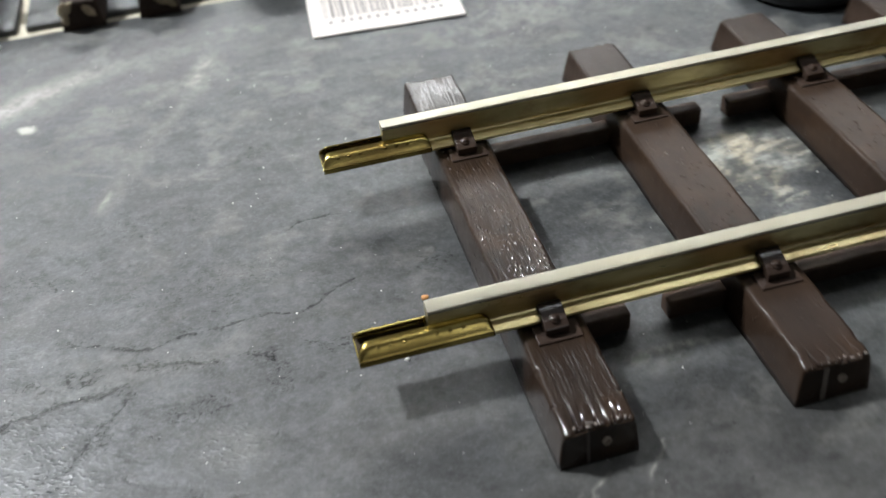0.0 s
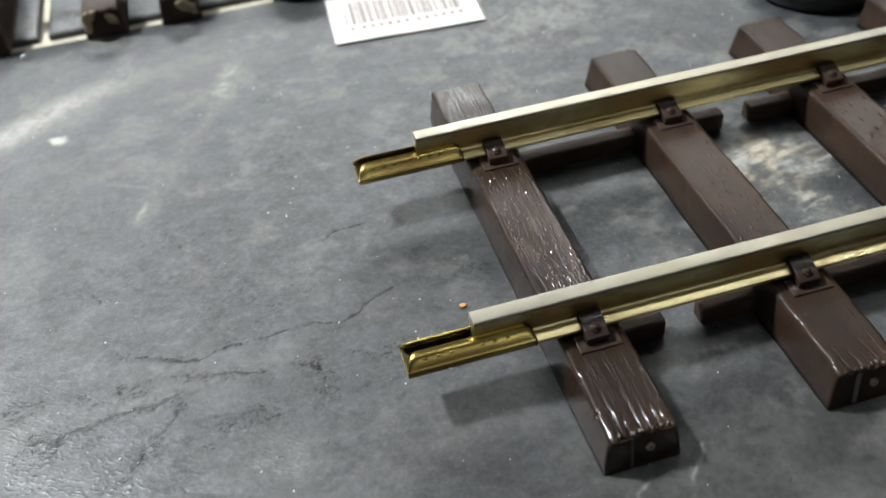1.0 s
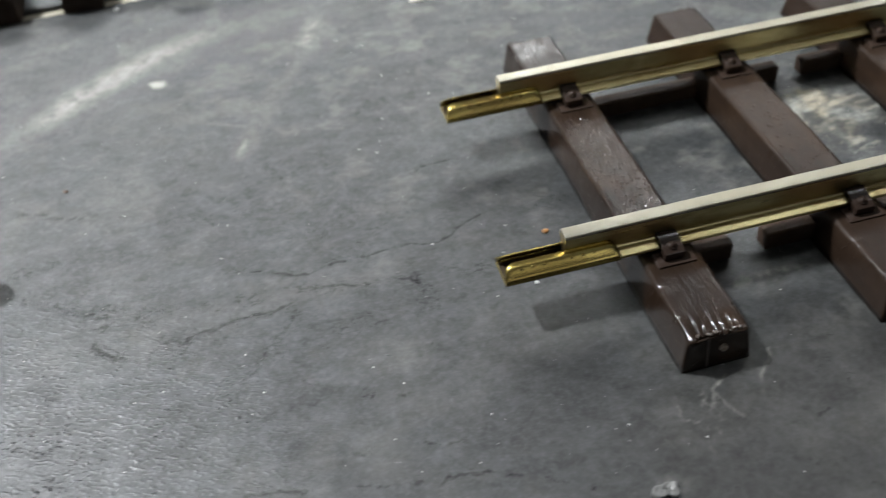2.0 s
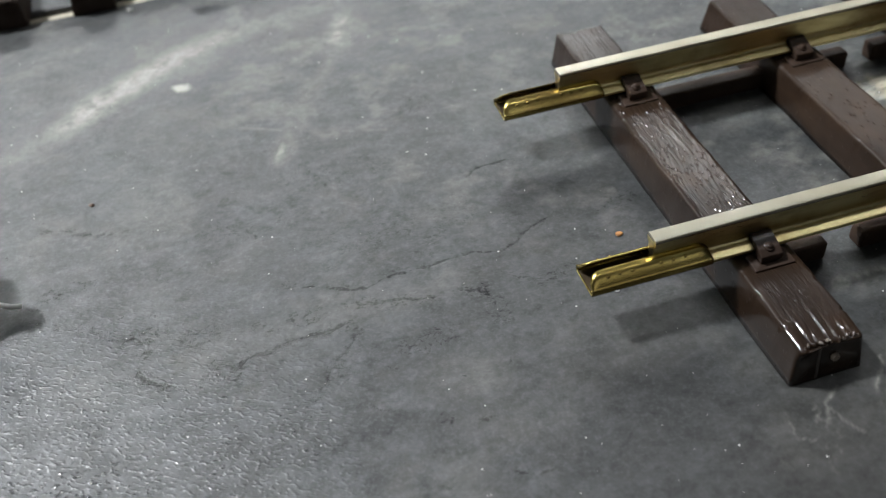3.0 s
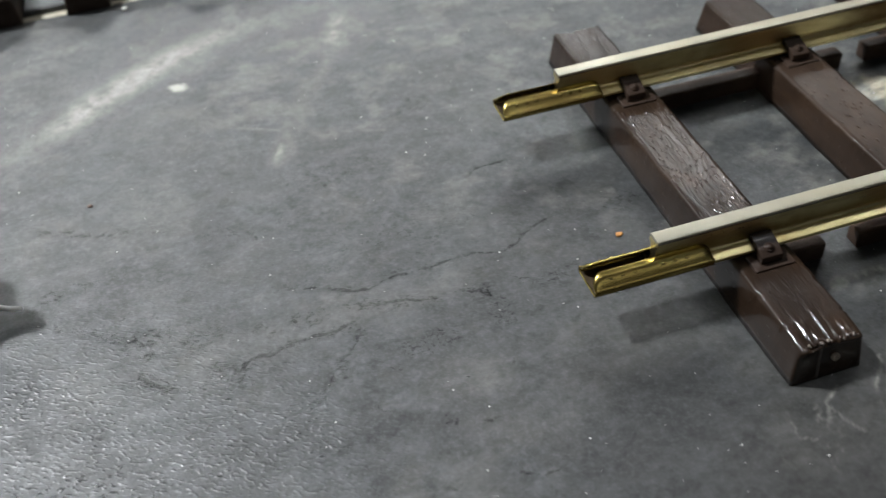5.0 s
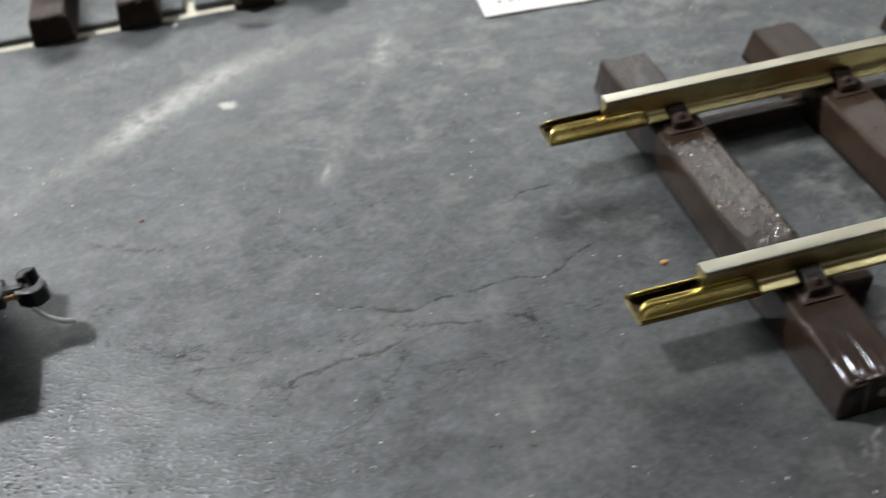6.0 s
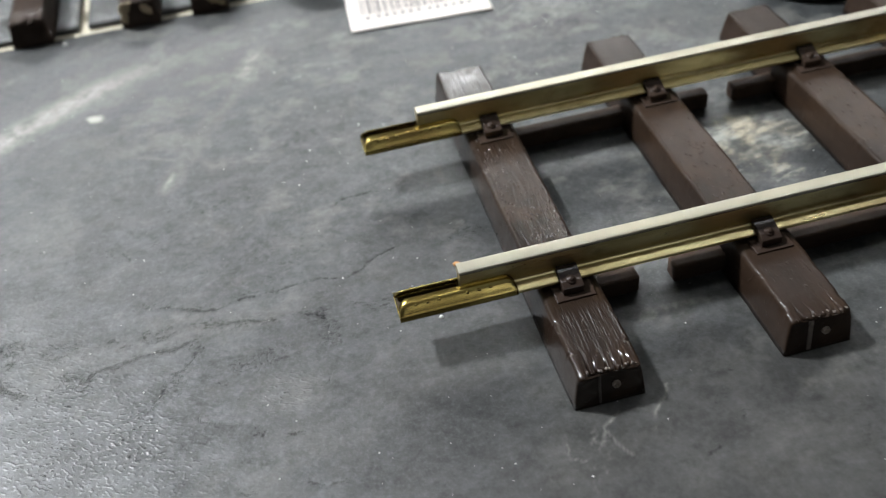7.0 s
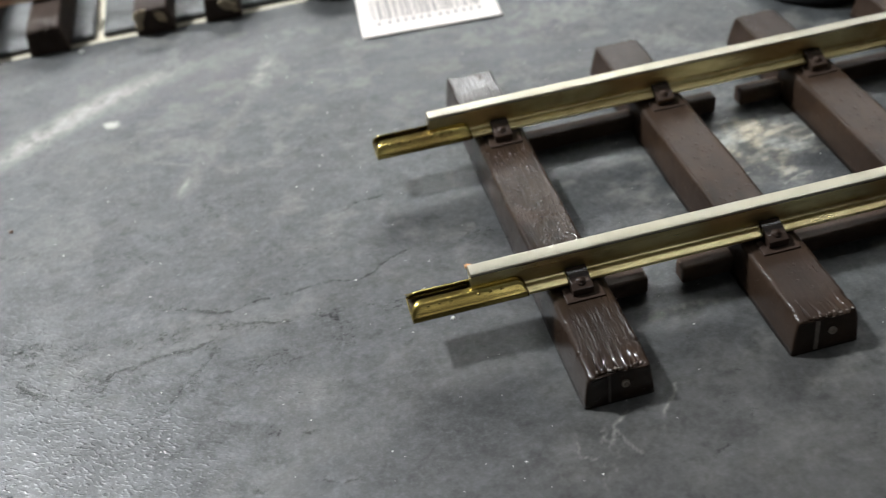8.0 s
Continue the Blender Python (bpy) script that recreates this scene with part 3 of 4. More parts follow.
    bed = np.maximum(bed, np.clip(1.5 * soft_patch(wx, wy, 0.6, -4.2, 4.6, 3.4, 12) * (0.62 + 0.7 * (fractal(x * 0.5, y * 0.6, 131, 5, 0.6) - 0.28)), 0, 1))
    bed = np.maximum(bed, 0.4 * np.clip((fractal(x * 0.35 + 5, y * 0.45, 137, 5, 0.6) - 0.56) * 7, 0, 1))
    # where the surface is nubbly and polished
    nubs = soft_patch(wx, wy, -11.2, -1.2, 3.9, 3.9) + 0.8 * soft_patch(wx, wy, -7.4, -0.2, 0.45, 0.65, 30) + 0.65 * soft_patch(wx, wy, -4.9, -0.1, 0.5, 0.4)
    nubs = np.clip(nubs * (0.35 + 0.65 * np.clip(fractal(x * 1.6, y * 1.6, 99, 4) * 2.4 - 0.5, 0, 1.2)), 0, 1)
    z = 0.012 * (fractal(x * 0.45, y * 0.6, 71, 4) - 0.55) + 0.006 * (fractal(x * 2.2, y * 3.0, 81, 4, 0.6) - 0.55) - 0.010 * crack ** 2
    edge = np.clip((back - y) / 0.12, 0, 1) * np.clip((y - front) / 0.12, 0, 1) * np.clip((x - left) / 0.12, 0, 1) * np.clip((right - x) / 0.12, 0, 1)
    z = np.minimum(z - 0.012, 0.0) - 0.07 * (1 - np.sqrt(edge))
    me = grid_mesh("tile", np.stack([x, y, z], -1) * CM)
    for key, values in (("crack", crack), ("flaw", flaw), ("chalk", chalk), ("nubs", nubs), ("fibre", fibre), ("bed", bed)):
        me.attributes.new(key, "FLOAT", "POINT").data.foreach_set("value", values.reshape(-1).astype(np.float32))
    return mesh_part("tile", me, SLATE, floor, "grey slate tile with dark cracks and chalky smears")


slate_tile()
plain_tile = box((0.0012, 0, -0.006), (TILE_X - 0.0012, TILE_Y - JOINT, -0.0004), 0.0008)
plain_mesh = bpy.data.meshes.new("tile")
plain_tile.to_mesh(plain_mesh)
plain_tile.free()
plain_mesh.materials.append(SLATE)
for row in range(-9, 21):
    y0 = TILE_TOP + JOINT + row * TILE_Y
    if y0 + TILE_Y < SOUTH + 0.02 or y0 > NORTH - 0.02:
        continue
    low, high = max(y0, SOUTH), min(y0 + TILE_Y, NORTH)
    shift = -0.0900 if row % 2 == 0 else -0.24
    for column in range(-7, 8):
        x0 = shift + column * TILE_X
        if row == -1 and column == 0 or x0 + TILE_X < WEST + 0.02 or x0 > EAST - 0.02:
            continue
        west, east = max(x0, WEST), min(x0 + TILE_X, EAST)
        ob = new("tile", plain_mesh)
        ob.parent = floor
        ob.location = (west, low, 0)
        ob.scale = ((east - west) / TILE_X, (high - low) / TILE_Y, 1)

# ---- the track ----
SLEEPER_TOP, FOOT = 0.72, 0.835
RAIL_Y = (0.385, 5.165)
SLEEPER_X = (0.0, 3.56, 7.05, 10.28, 13.9, 17.5, 21.2, 24.8)
RAIL_END = (-1.81, -1.45)


def sleeper_mesh(name, y0, y1, grain, seed, wide=0.60, high=SLEEPER_TOP, across=60, along=240):
    """A moulded wooden-looking sleeper along y, centred on x, in centimetres."""
    side = [(-wide - 0.01, 0.0), (-wide + 0.005, 0.12), (-wide + 0.025, 0.30), (-wide + 0.055, high - 0.20), (-wide + 0.075, high - 0.08)]
    arc = [(-wide + 0.160 - 0.083 * math.cos(a), high - 0.08 + 0.08 * math.sin(a)) for a in (0.35, 0.75, 1.15)]
    top = [(-wide + 0.165 + (2 * wide - 0.33) * i / across, high) for i in range(across + 1)]
    half = side + arc
    ring = np.array(half + top + [(-x, z) for x, z in half[::-1]])
    steps = np.concatenate([[y0, y0 + 0.012, y0 + 0.035], np.linspace(y0 + 0.07, y1 - 0.07, along), [y1 - 0.035, y1 - 0.012, y1]])
    rx, rz = ring[:, 0][None, :], ring[:, 1][None, :]
    yy = np.repeat(steps[:, None], len(ring), 1)
    xx, zz = np.repeat(rx, len(steps), 0), np.repeat(rz, len(steps), 0)
    up = np.clip((zz - high + 0.16) / 0.12, 0, 1)
    sway = 0.05 * (fractal(yy * 0.7, xx * 0.6 + 5, seed + 3, 3) - 0.5) + 0.03 * np.sin(yy * 1.3 + seed)
    u = xx + sway * 2
    fine = np.abs(fractal(u * 17 + 7, yy * 0.9, seed + 7, 3, 0.55) - 0.5) * 2
    # short raised dashes in rows, thinning out in places
    dice = np.random.RandomState(seed)
    table = dice.rand(4, 64, 128)
    col = np.floor(u / 0.050).astype(int)
    shift = yy + 0.21 * table[3, col % 64, 5]
    row = np.floor(shift / 0.21).astype(int)
    here = table[:, col % 64, row % 128]
    aside = u - (col + 0.5) * 0.050 + 0.012 * (here[0] - 0.5)
    past = shift - (row + 0.40 + 0.2 * here[1]) * 0.21
    steep = 0.44 + 0.32 * table[1, (col * 3) % 64, (row * 5) % 128]
    reach = 0.035 + 0.035 * here[3]
    dash = np.clip(steep * (0.021 - np.abs(aside)) + (0.16 + 0.16 * here[0]) * (past - 0.01), 0, 0.03) * np.clip((reach - past) / 0.014, 0, 1) * (past > -0.09)
    where = np.clip((fractal(u * 1.7, yy * 0.8, seed + 57, 3) - 0.30) * 3, 0.1, 1)
    dash = dash * (here[2] < 0.06 + 0.62 * where) * np.where(grain > 0.5, 1.0, here[2] < 0.14) * np.clip((yy - y0 - 2.1) / 0.5, 0.12, 1) * np.clip((y1 - yy - 1.4) / 1.2, 0.12, 1)
    # splits that run in from both ends, one flank steep and the other slanting
    split = np.zeros(xx.shape)
    count = int(round(3 + 3 * grain))
    for end in (0, 1):
        inward = yy - y0 if end == 0 else y1 - yy
        for c in np.linspace(-wide + 0.26, wide - 0.22, count) + dice.uniform(-0.06, 0.06, count):
            long, cut, bend = dice.uniform(0.30, 0.45 + 1.0 * grain), dice.uniform(0.45, 1.0) * (1.0 - 0.6 * end), dice.uniform(-0.06, 0.06)
            off = u - c - bend * inward - 0.07 * (fractal(yy * 2.6, yy * 0 + c * 9, seed + 67, 3) - 0.5)
            fade = np.clip(1 - inward / long, 0, 1) ** 0.6 * (0.55 + 0.9 * fractal(yy * 5, yy * 0 + c * 5, seed + 77, 2))
            split = np.maximum(split, cut * fade * np.clip(np.minimum(1 + off / 0.012, 1 - off / 0.036), 0, 1))
    tail = np.where(yy > 0.5 * (y0 + y1), 0.40, 1.0)
    droop = 0.040 * np.clip(1 - (yy - y0) / 0.55, 0, 1) ** 2
    drop = droop + tail * split * (0.026 + 0.05 * np.clip(1 - (yy - y0) / 0.25, 0, 1)) + 0.005 * grain * grain * np.clip(1 - fine / 0.35, 0, 1) - dash
    drop = drop + 0.018 * (fractal(xx * 1.2, yy * 0.8, seed + 27, 3) - 0.5)
    zz = zz - up * drop
    nick = (0.03 + 0.08 * grain * np.clip(1 - (yy - y0) / 2.2, 0, 1)) * np.clip(fractal(yy * 4.5, zz * 2.5 + seed, seed + 97, 4, 0.65) - 0.54, 0, 1) * up
    wave = -2.0 * nick + 0.045 * (fractal(yy * 1.1, zz * 0.8 + seed, seed + 37, 4, 0.55) - 0.5)
    xx = xx + np.sign(xx) * np.where(np.abs(xx) > wide - 0.26, wave, 0)
    lean = 0.09 * zz / high
    jag = (0.22 * (fractal(xx * 8, zz * 0.6, seed + 47, 3, 0.6) - 0.5) + 0.08 * split) * up
    near, far = np.clip(1 - (yy - y0) / 0.6, 0, 1), np.clip(1 - (y1 - yy) / 0.6, 0, 1)
    yy = yy + near * (lean + jag) - far * (lean + jag)
    for k, cut in ((0, 0.035), (1, 0.012), (2, 0.004)):
        for row in (k, -1 - k):
            xx[row] *= 1 - cut / wide
            zz[row] -= cut * np.clip(zz[row] / high, 0, 1)
    pts = np.stack([xx, yy, zz], -1)
    caps = []
    for row, sign in ((0, 1), (-1, -1)):
        c = pts[row].mean(0)
        caps.append(np.stack([c + (pts[row] - c) * s for s in (0.02, 0.5, 0.9)], 0))
    pts = np.concatenate([caps[0], pts, caps[1][::-1]], 0)
    return grid_mesh(name, pts * CM, close_u=True)


track = thing("model_railway_track", Matrix.Identity(4), "large-scale model railway track, brass rails on dark brown plastic sleepers", "railway track")


def rail_outline(yc, z0, s=1.0):
    half = [(0.30, 0.0), (0.30, 0.040), (0.285, 0.052), (0.12, 0.100), (0.095, 0.125), (0.088, 0.16), (0.088, 0.425), (0.108, 0.442), (0.134, 0.452), (0.138, 0.470), (0.138, 0.572)]
    half += [(0.138 - 0.026 * (1 - math.cos(a)), 0.572 + 0.028 * math.sin(a)) for a in (0.2, 0.5, 0.8, 1.1, 1.35)] + [(0.106, 0.6010), (0.04, 0.602)]
    pts = [(yc + s * y, z0 + s * z) for y, z in half] + [(yc - s * y, z0 + s * z) for y, z in half[::-1]]
    return [(y * CM, z * CM) for y, z in pts]


def joiner(yc, tip, length, z0):
    """A folded brass fishplate that clasps the rail's foot and stands out beyond its end."""
    ts = np.concatenate([np.linspace(0, 0.20, 16), np.linspace(0.26, length - 0.2, 14), np.linspace(length - 0.18, length, 7)])
    rows = []
    for t in ts:
        lift = min(1.0, t / 0.20)
        lift = math.sqrt(max(0.0, 1 - (1 - lift) ** 2))
        if t > length - 0.18:
            lift *= math.sqrt(max(0.0, 1 - ((t - length + 0.18) / 0.18) ** 2)) * 0.9 + 0.1
        lip = 0.10 + 0.20 * lift
        prof = [(-0.098 - 0.13 * (1 - lift), lip), (-0.21 - 0.06 * (1 - lift), 0.10 + 0.110 * lift), (-0.290 - 0.015 * (1 - lift), 0.10 + 0.022 * lift), (-0.305, 0.104),
                (-0.318, 0.095), (-0.325, 0.080), (-0.325, 0.010), (-0.318, -0.012), (-0.302, -0.022), (-0.27, -0.025)]
        prof = prof + [(0.0, -0.025)] + [(-y, z) for y, z in prof[::-1]]
        rows.append([(tip + t, yc + y, z0 + z) for y, z in prof])
    bm = bmesh_of(grid_mesh("joiner", np.array(rows) * CM))
    bmesh.ops.recalc_face_normals(bm, faces=bm.faces[:])
    bmesh.ops.solidify(bm, geom=bm.faces[:], thickness=0.022 * CM)
    return bm


for i, yc in enumerate(RAIL_Y):
    tip = (-2.90, -2.62)[i]
    rail = part("rail", extrude_x(rail_outline(yc, FOOT), RAIL_END[i] * CM, 0.27, 0.00004), RAIL, track, "tarnished brass rail with a silvery grey head")
    joint = part("rail_joiner", joiner(yc, tip, 2.02, FOOT), JOINER, track, "yellow folded brass rail joiner with small dimples", True)
    # a thin dark sheet along the channel floor, in place of its shade
    channel_shade = np.array([[(tip + 0.02 + t, yc + y, FOOT + 0.004 + 0.006 * value_noise(np.array(t * 9), np.array(y * 30), 5 + i)) for y in np.linspace(-0.272, 0.272, 9)] for t in np.linspace(0, RAIL_END[i] - tip - 0.025, 24)])
    part("channel_shade", bmesh_of(grid_mesh("channel_shade", channel_shade * CM)), CHANNEL_SHADE, joint, "dark brown sheet standing in for shade in the joiner's channel", True)
    for k, t in enumerate((0.30, 0.50, 0.70, 1.18, 1.38, 1.58)):
        for s in (-1, 1):
            bm = bmesh.new()
            bmesh.ops.create_icosphere(bm, subdivisions=2, radius=(0.032 if s < 0 else 0.020) * CM, matrix=Matrix.Translation(((tip + t) * CM, (yc + s * 0.205) * CM, (FOOT + 0.214) * CM)) @ Matrix.Diagonal((1, 1, 0.8, 1)))
            part("dimple", bm, JOINER, joint, smooth=True)


def clip_parts(sleeper, x, yc, s):
    """The chair on one side of the rail: plate, tongue and bolt. s: 1 towards the near side, -1 the other."""
    z = SLEEPER_TOP

    def across(*outline):
        return [(yc - s * y, q) for y, q in outline]

    def slab(outline, x0, x1, bevel):
        bm = bmesh.new()
        v0 = [bm.verts.new(((x + x0) * CM, y * CM, q * CM)) for y, q in outline]
        v1 = [bm.verts.new(((x + x1) * CM, y * CM, q * CM)) for y, q in outline]
        n = len(outline)
        for i in range(n):
            bm.faces.new((v0[i], v0[(i + 1) % n], v1[(i + 1) % n], v1[i]))
        bm.faces.new(v0[::-1])
        bm.faces.new(v1)
        bmesh.ops.recalc_face_normals(bm, faces=bm.faces[:])
        bmesh.ops.bevel(bm, geom=bm.edges[:], offset=bevel, segments=2, affect="EDGES", profile=0.5)
        return bm

    part("base_plate", slab(across((0.64, z - 0.03), (0.64, z + 0.032), (0.29, z + 0.060), (0.29, z - 0.03)), -0.31, 0.38, 0.00018), CHAIR, sleeper)
    tongue = across((0.53, z + 0.055), (0.53, z + 0.175), (0.41, z + 0.240), (0.23, z + 0.290), (0.10, z + 0.335), (0.10, z + 0.225), (0.32, z + 0.145), (0.32, z + 0.055))
    part("rail_clip", slab(tongue, -0.17, 0.20, 0.00016), CHAIR, sleeper)
    bolt = lathe([(0, 0.046), (0.030, 0.050), (0.042, 0.036), (0.046, 0.018), (0.070, 0.022), (0.084, 0.008), (0.088, -0.03), (0, -0.03)], 16)
    bmesh.ops.transform(bolt, matrix=Matrix.Translation(((x + 0.01) * CM, (yc - 0.395 * s) * CM, (z + 0.248) * CM)) @ Matrix.Rotation(radians(22 * s), 4, "X") @ Matrix.Scale(CM, 4), verts=bolt.verts[:])
    part("bolt", bolt, CHAIR, sleeper, smooth=True)


for k, x in enumerate(SLEEPER_X):
    grain = (1.0, 0.45, 0.25, 0.3)[k] if k < 4 else 0.3
    me = sleeper_mesh("sleeper", -1.90, 7.62, grain, 100 + 60 * k, across=(170, 120, 70)[min(k, 2)], along=(620, 460, 260)[min(k, 2)])
    sleeper = mesh_part("sleeper", me, SMOOTH_TIE if k else TIE, track, "glossy dark brown plastic sleeper with moulded wood grain")
    sleeper.location = (x * CM, 0, 0)
    for yc in RAIL_Y:
        for s in (1, -1):
            clip_parts(sleeper, 0.0, yc, s)
    pip = lathe([(0, 0.003), (0.030, 0.010), (0.044, 0.034), (0.064, 0.030), (0.076, -0.05), (0, -0.05)], 14)
    bmesh.ops.transform(pip, matrix=Matrix.Translation((0.10 * CM, -1.862 * CM, 0.36 * CM)) @ Matrix.Rotation(radians(83), 4, "X") @ Matrix.Scale(CM, 4), verts=pip.verts[:])
    part("moulding_mark", pip, PIP, sleeper, "worn round moulding mark", True)
    half = 0.040 if k == 1 else 0.022
    scar = box(((-0.17 - half) * CM, -1.912 * CM, 0.03 * CM), ((-0.17 + half) * CM, -1.86 * CM, 0.63 * CM), 0.0001)
    bmesh.ops.rotate(scar, verts=scar.verts[:], cent=(-0.2 * CM, -1.90 * CM, 0.0), matrix=Matrix.Rotation(radians(-7.2), 3, "X"))
    # torn plastic left standing along the upper edge of the end
    torn = random.Random(70 + k)
    burr = bmesh.new()
    for i in range(15):
        at = ((-0.44 + 0.88 * i / 14 + torn.uniform(-0.03, 0.03)) * CM, (-1.772 + torn.uniform(-0.03, 0.02)) * CM, (SLEEPER_TOP - 0.035 + torn.uniform(-0.03, 0.02)) * CM)
        size = torn.uniform(0.010, 0.030) * CM
        grains = bmesh.ops.create_icosphere(burr, subdivisions=1, radius=size, matrix=Matrix.Translation(at) @ Matrix.Rotation(torn.uniform(-0.8, 0.8), 4, "Z") @ Matrix.Diagonal((torn.uniform(0.5, 1.0), torn.uniform(0.8, 1.6), torn.uniform(0.5, 0.9), 1)))
        for v in grains["verts"]:
            v.co += Vector((torn.uniform(-1, 1), torn.uniform(-1, 1), torn.uniform(-1, 1))) * size * 0.35
    part("torn_edge", burr, SCUFF, sleeper, "ragged pale torn plastic edge")
    # the rib's colour holds its highlight, except for the scuffed second one
    part("moulding_rib", scar, SCUFF if k == 1 else RIB_GLINT, sleeper)
    # webs to the next sleeper: whole under one rail, broken off under the other
    if k + 1 < len(SLEEPER_X):
        gap = SLEEPER_X[k + 1] - x
        for r, yc in enumerate(RAIL_Y):
            y0, y1 = (yc - 0.13) * CM, (yc + 0.20) * CM
            if (k + r) % 2 == 1:
                part("web", box((0.50 * CM, y0, -0.01 * CM), ((gap - 0.50) * CM, y1, 0.36 * CM), 0.0004), WEB, sleeper)
            else:
                part("web", box((0.50 * CM, y0, -0.01 * CM), (1.38 * CM, y1, 0.36 * CM), 0.0005), WEB, sleeper)
                part("web", box(((gap - 1.54) * CM, y0, -0.01 * CM), ((gap - 0.50) * CM, y1, 0.36 * CM), 0.0005), WEB, sleeper)

# ---- the second track, farther back ----
siding = thing("model_railway_track", Matrix.Identity(4), "second model railway track with scarred dark brown sleeper ends", "railway track")
for k, (x, y0) in enumerate(((-10.25, 14.25), (-7.32, 14.20), (-5.42, 14.20), (-12.40, 14.25))):
    me = sleeper_mesh("sleeper", y0, y0 + 9.3, 0.4, 900 + 70 * k, 0.52, 0.74)
    sleeper = mesh_part("sleeper", me, FADED, siding, "dark brown plastic sleeper with a pale scarred end")
    sleeper.location = (x * CM, 0, 0)
    if k in (1, 2):
        for dx, dz, r in ((0.22, 0.42, 0.15), (-0.34, 0.54, 0.17), (-0.40, 0.26, 0.13)) if k == 1 else ((0.20, 0.40, 0.21), (0.34, 0.24, 0.12)):
            bm = bmesh.new()
            bmesh.ops.create_icosphere(bm, subdivisions=4, radius=r * CM)
            for v in bm.verts:
                v.co *= 1 + 0.55 * noise.noise(v.co * 700 + Vector((9 * dx, k, 0))) + 0.35 * noise.noise(v.co * 1900)
            bmesh.ops.transform(bm, matrix=Matrix.Translation((dx * CM, (y0 + 0.04) * CM, dz * CM)) @ Matrix.Rotation(dx * 3, 4, "Y") @ Matrix.Diagonal((1.2, 0.4, 0.7, 1)), verts=bm.verts[:])
            part("scar", bm, GLUE, sleeper, "pale torn plastic scar", True)
for yc in (16.35, 21.13):
    part("rail", extrude_x(rail_outline(yc, 0.82), -0.135, -0.040), RUSTY, siding, "browned metal rail")


# ---- the paper label ----
label = thing("paper_label", pose(-1.92 * CM, 11.44 * CM, 0, 0, 0, -3.9), "white paper barcode sticker lying on the slate", "label")
gx, gy = np.meshgrid(np.linspace(0, 3.76, 60), np.linspace(0, 2.25, 40))
curl = 0.05 * np.clip((0.5 - gx) / 0.5, 0, 1) ** 2 * np.clip((gy - 1.2) / 1.0, 0, 1) + 0.012 * np.sin(gx * 1.4) ** 2
bm = bmesh_of(grid_mesh("sheet", np.stack([gx, gy, 0.03 + curl], -1) * CM))
bmesh.ops.solidify(bm, geom=bm.faces[:], thickness=0.02 * CM)
part("sheet", bm, PAPER, label, smooth=True)
bars = random.Random(4)
x = 0.35
while x < 3.35:
    w = bars.choice((0.030, 0.030, 0.055, 0.085))
    lift = 0.05 + 0.012 * math.sin(x * 1.4) ** 2
    part("printed_bar", box((x * CM, 0.78 * CM, lift * CM), ((x + w) * CM, 1.95 * CM, (lift + 0.006) * CM)), INK, label)
    x += w + bars.choice((0.035, 0.05, 0.08))
for i in range(13):
    x = 0.45 + 0.215 * i + (0.08 if i > 0 else 0) + (0.08 if i > 6 else 0)
    lift = 0.05 + 0.012 * math.sin(x * 1.4) ** 2
    part("printed_bar", box((x * CM, 0.50 * CM, lift * CM), ((x + 0.10) * CM, 0.64 * CM, (lift + 0.006) * CM)), INK, label)


# ---- black wheels lying flat ----
def lying_wheel(x, y, radius, high, label_text):
    w = thing("plastic_wheel", Matrix.Translation((x * CM, y * CM, 0)), label_text, "wheel")
    r, h = radius * CM, high * CM
    part("tyre", lathe([(r * 0.66, 0), (r * 0.90, 0), (r * 0.97, h * 0.12), (r, h * 0.4), (r * 0.985, h * 0.75), (r * 0.93, h * 0.95), (r * 0.84, h), (r * 0.72, h * 0.96), (r * 0.66, h * 0.85), (r * 0.66, 0)], 64), RUBBER, w, smooth=True)
    part("hub", lathe([(0, h * 0.15), (r * 0.655, h * 0.15), (r * 0.655, h * 0.55), (r * 0.5, h * 0.62), (r * 0.18, h * 0.62), (r * 0.16, h * 0.8), (0, h * 0.8), (0, h * 0.15)], 48), HUB, w, "grey plastic hub", True)
    return w


lying_wheel(9.95, 9.75, 1.68, 0.75, "black plastic wheel lying flat beside the track")
lying_wheel(-2.25, 15.05, 1.0, 0.7, "small black plastic wheel lying flat near the sticker")

# ---- the small rail vehicle ----
car = thing("model_rail_car", Matrix.Translation((-13.12 * CM, 4.0 * CM, 0)), "blue-grey small-scale model rail car with a knuckle coupler", "rail car")


def wheel(x, y):
    w = part("wheel", lathe([(0, -0.13), (0.36, -0.13), (0.40, -0.11), (0.405, 0.06), (0.45, 0.08), (0.45, 0.11), (0.34, 0.12), (0.31, 0.06), (0.14, 0.05), (0.10, 0.13), (0, 0.13)], 40, "Y"), WHEEL, car, "browned metal wheel", True)
    w.data.transform(Matrix.Scale(CM, 4))
    w.location = (x * CM, y * CM, 0.435 * CM)
    return w


for x in (-0.25, -2.65):
    for y in (-0.82, 0.82):
        wheel(x, y)
    part("axle", tube([(x * CM, -0.8 * CM, 0.435 * CM), (x * CM, 0.8 * CM, 0.435 * CM)], 0.1 * CM), SOOT, car)
part("frame", box((-7.0 * CM, -0.55 * CM, 0.62 * CM), (0.22 * CM, 0.55 * CM, 0.98 * CM), 0.0004), SOOT, car)
part("body", box((-7.4 * CM, -1.45 * CM, 0.86 * CM), (0.26 * CM, 1.45 * CM, 1.16 * CM), 0.0005), BLUE, car)
part("end_panel", box((-0.30 * CM, 0.30 * CM, 1.15 * CM), (0.40 * CM, 1.40 * CM, 1.56 * CM), 0.0005), BLUE, car)
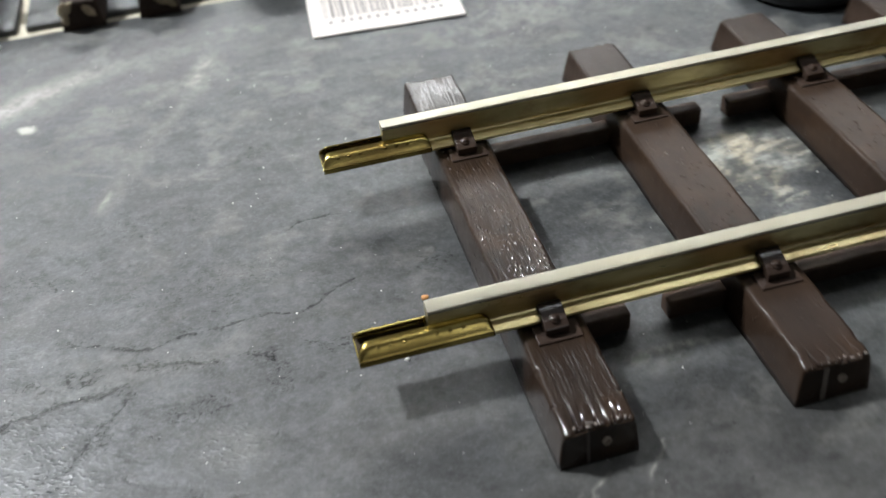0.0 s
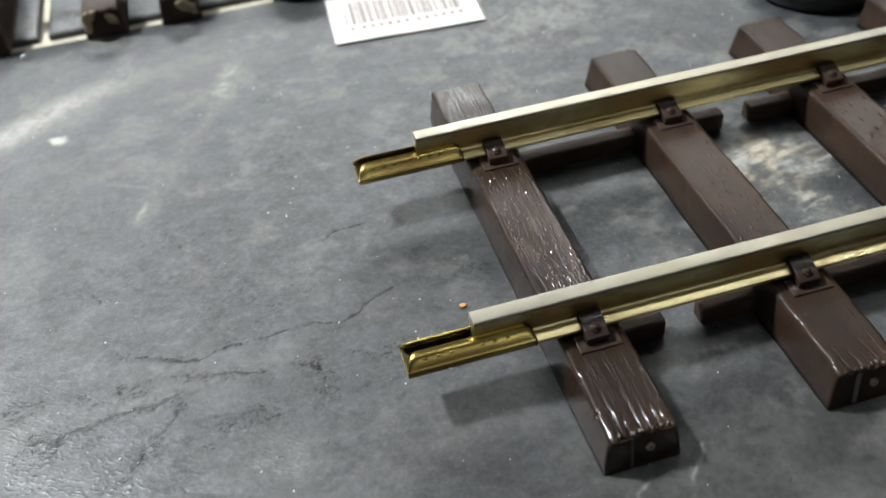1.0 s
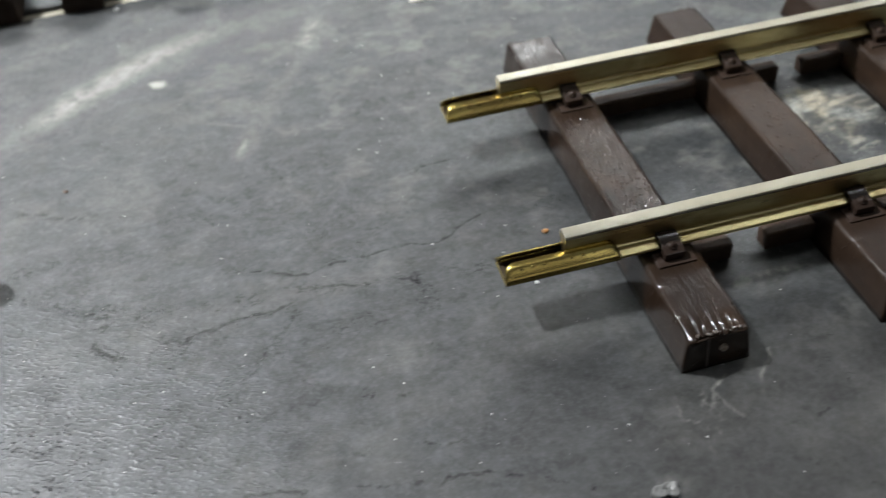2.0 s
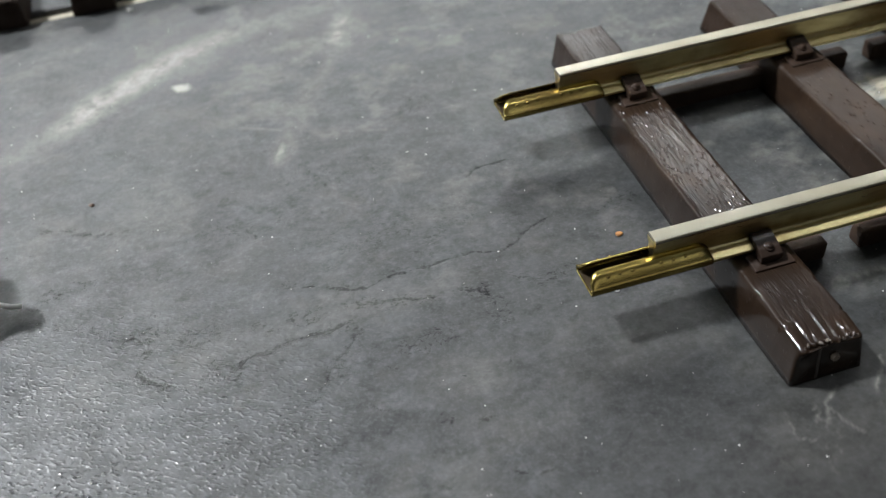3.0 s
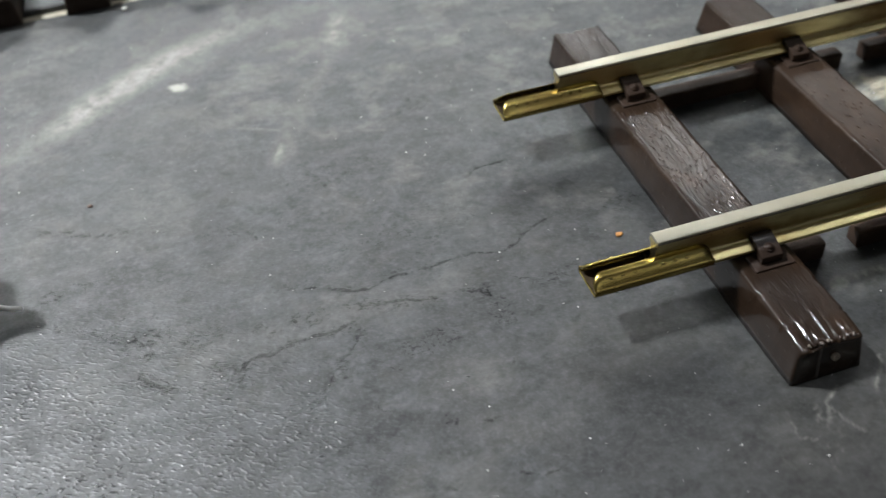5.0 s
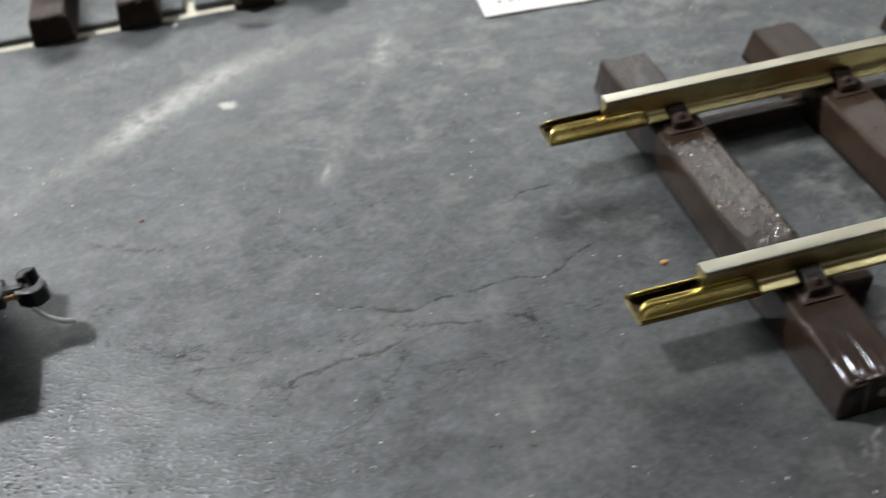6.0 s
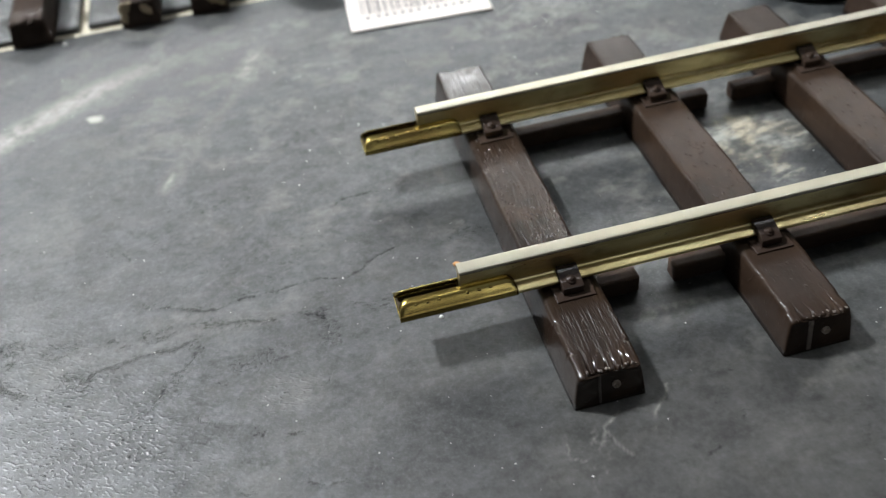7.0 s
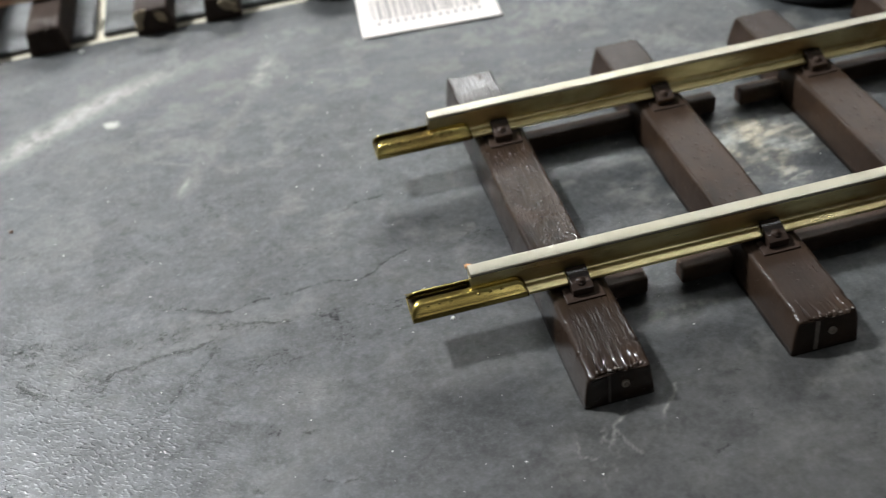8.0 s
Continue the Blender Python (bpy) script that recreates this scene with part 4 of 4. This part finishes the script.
part("coupler_box", box((0.05 * CM, -0.26 * CM, 0.80 * CM), (0.55 * CM, 0.26 * CM, 1.08 * CM), 0.0005), SOOT, car)
coupler = part("coupler", box((0.45 * CM, -0.09 * CM, 0.86 * CM), (0.95 * CM, 0.09 * CM, 1.02 * CM), 0.0003), SOOT, car, "black knuckle coupler with a bronze spring")


def plan_shape(outline, z0, z1, bevel):
    """A closed (x, y) outline in centimetres, drawn up from z0 to z1."""
    bm = bmesh.new()
    low = [bm.verts.new((x * CM, y * CM, z0 * CM)) for x, y in outline]
    up = [bm.verts.new((x * CM, y * CM, z1 * CM)) for x, y in outline]
    n = len(outline)
    for i in range(n):
        bm.faces.new((low[i], low[(i + 1) % n], up[(i + 1) % n], up[i]))
    bm.faces.new(low[::-1])
    bm.faces.new(up)
    bmesh.ops.recalc_face_normals(bm, faces=bm.faces[:])
    bmesh.ops.bevel(bm, geom=bm.edges[:], offset=bevel, segments=2, affect="EDGES", profile=0.5)
    return bm


part("knuckle", plan_shape(((0.70, -0.12), (0.84, -0.20), (1.00, -0.24), (1.12, -0.20), (1.21, -0.10), (1.22, 0.03), (1.16, 0.13), (1.08, 0.12), (1.07, 0.02), (1.00, -0.05), (0.92, -0.02), (0.89, 0.06), (0.74, 0.06)), 0.68, 1.02, 0.0003), SOOT, coupler)
part("guard_arm", plan_shape(((0.76, 0.07), (0.90, 0.07), (0.93, 0.16), (1.04, 0.22), (1.08, 0.30), (0.98, 0.35), (0.84, 0.30), (0.76, 0.20)), 0.74, 1.14, 0.0003), SOOT, coupler)
part("shank_cap", box((0.50 * CM, -0.07 * CM, 1.00 * CM), (0.86 * CM, 0.07 * CM, 1.05 * CM), 0.0002), SOOT, coupler)
helix = [((0.50 + 0.30 * i / 72) * CM, (-0.15 + 0.045 * math.cos(i * 0.61)) * CM, (0.95 + 0.045 * math.sin(i * 0.61)) * CM) for i in range(73)]
part("spring", tube(helix, 0.014 * CM, 6), BRONZE, coupler, "bronze coil spring", True)
pin = [(0.84 * CM, -0.05 * CM, (0.80 - 0.25 * i / 4) * CM) for i in range(3)] + [((0.84 + 0.078 * i + 0.008 * i * i) * CM, (-0.05 - 0.026 * i) * CM, (0.58 - 0.17 * i + 0.017 * i * i) * CM) for i in range(6)]
part("trip_pin", tube(pin, [0.030 * CM] * 5 + [0.036 * CM, 0.046 * CM, 0.050 * CM, 0.044 * CM], 10), STEEL, coupler, "curved bright metal trip pin", True)


# ---- crumbs and dust ----
def crumb(name, x, y, r, material, label_text, flat=0.6, seed=0):
    bm = bmesh.new()
    bmesh.ops.create_icosphere(bm, subdivisions=2, radius=r * CM, matrix=Matrix.Diagonal((1.0, 0.8, flat, 1)))
    for v in bm.verts:
        v.co *= 1 + 0.35 * noise.noise(v.co * (0.9 / (r * CM)) + Vector((seed, 0, 0)))
    ob = tagged(part(name, bm, material), label_text, "crumb")
    ob.location = (x * CM, y * CM, (r * flat * 0.55 - 0.012) * CM)
    return ob


crumb("grain", -1.52, 2.02, 0.070, AMBER, "tiny amber grain lying on the slate", 0.5, 1)
crumb("crumb", -2.12, 0.78, 0.045, CRUMB, "tiny pale crumb lying on the slate", 0.6, 2)
crumb("crumb", -10.51, 6.37, 0.055, WHEEL, "tiny brown crumb lying on the slate", 0.5, 7)
crumb("crumb", -9.4, 14.0, 0.07, CRUMB, "tiny pale crumb lying on the slate", 0.6, 4)
crumb("crumb", 2.75, 13.2, 0.22, CRUMB, "small pale chip lying on the slate", 0.35, 5)

def glue_flake(x, y):
    """A thin curled flake of dried glue, with raised bright rims."""
    dice = random.Random(12)
    reach = [0.14, 0.21, 0.17, 0.12, 0.20, 0.25, 0.15, 0.10, 0.15, 0.20]
    rows = []
    for ring in range(7):
        f = ring / 6
        row = []
        for i in range(40):
            a = 2 * math.pi * i / 40
            j = i / 4
            r = reach[int(j) % 10] * (1 - j % 1) + reach[(int(j) + 1) % 10] * (j % 1)
            lift = 0.018 + 0.05 * f ** 3 * (0.5 + 0.5 * math.sin(3 * a + 1)) + 0.012 * math.sin(9 * f + 4 * a) + dice.uniform(-0.004, 0.004)
            row.append((max(f, 0.02) * r * math.cos(a), max(f, 0.02) * r * 0.85 * math.sin(a), lift))
        rows.append(row)
    bm = bmesh.new()
    bm.from_mesh(grid_mesh("glue_flake", np.array(rows) * CM, close_u=True))
    bmesh.ops.solidify(bm, geom=bm.faces[:], thickness=0.02 * CM)
    ob = tagged(part("glue_flake", bm, FLAKE, smooth=True), "thin pale curled flake of dried glue on the slate", "flake")
    ob.location = (x * CM, y * CM, -0.012 * CM)


glue_flake(-1.72, -3.82)

# pale specks that serve as dust and as the slate's small bright glints
dots = np.random.RandomState(5)
verts, faces = [], []
for i in range(420):
    x, y = dots.uniform(-13, 8), dots.uniform(-4.5, 13)
    r = 0.008 + 0.014 * dots.rand() ** 3
    b = len(verts)
    for dx, dy, dz in ((r, 0, 0), (-r, 0.3 * r, 0), (0.2 * r, r, 0), (0, -r, 0), (0, 0, r)):
        verts.append((((x + dx) * CM), ((y + dy) * CM), (-0.012 + dz) * CM))
    faces += [(b, b + 2, b + 4), (b + 2, b + 1, b + 4), (b + 1, b + 3, b + 4), (b + 3, b, b + 4)]
me = bpy.data.meshes.new("dust_glint_specks")
me.from_pydata(verts, [], faces)
tagged(mesh_part("dust_glint_specks", me, CRUMB), "scattered pale specks on the slate, for dust and tiny glints", "dust", kind="stuff")
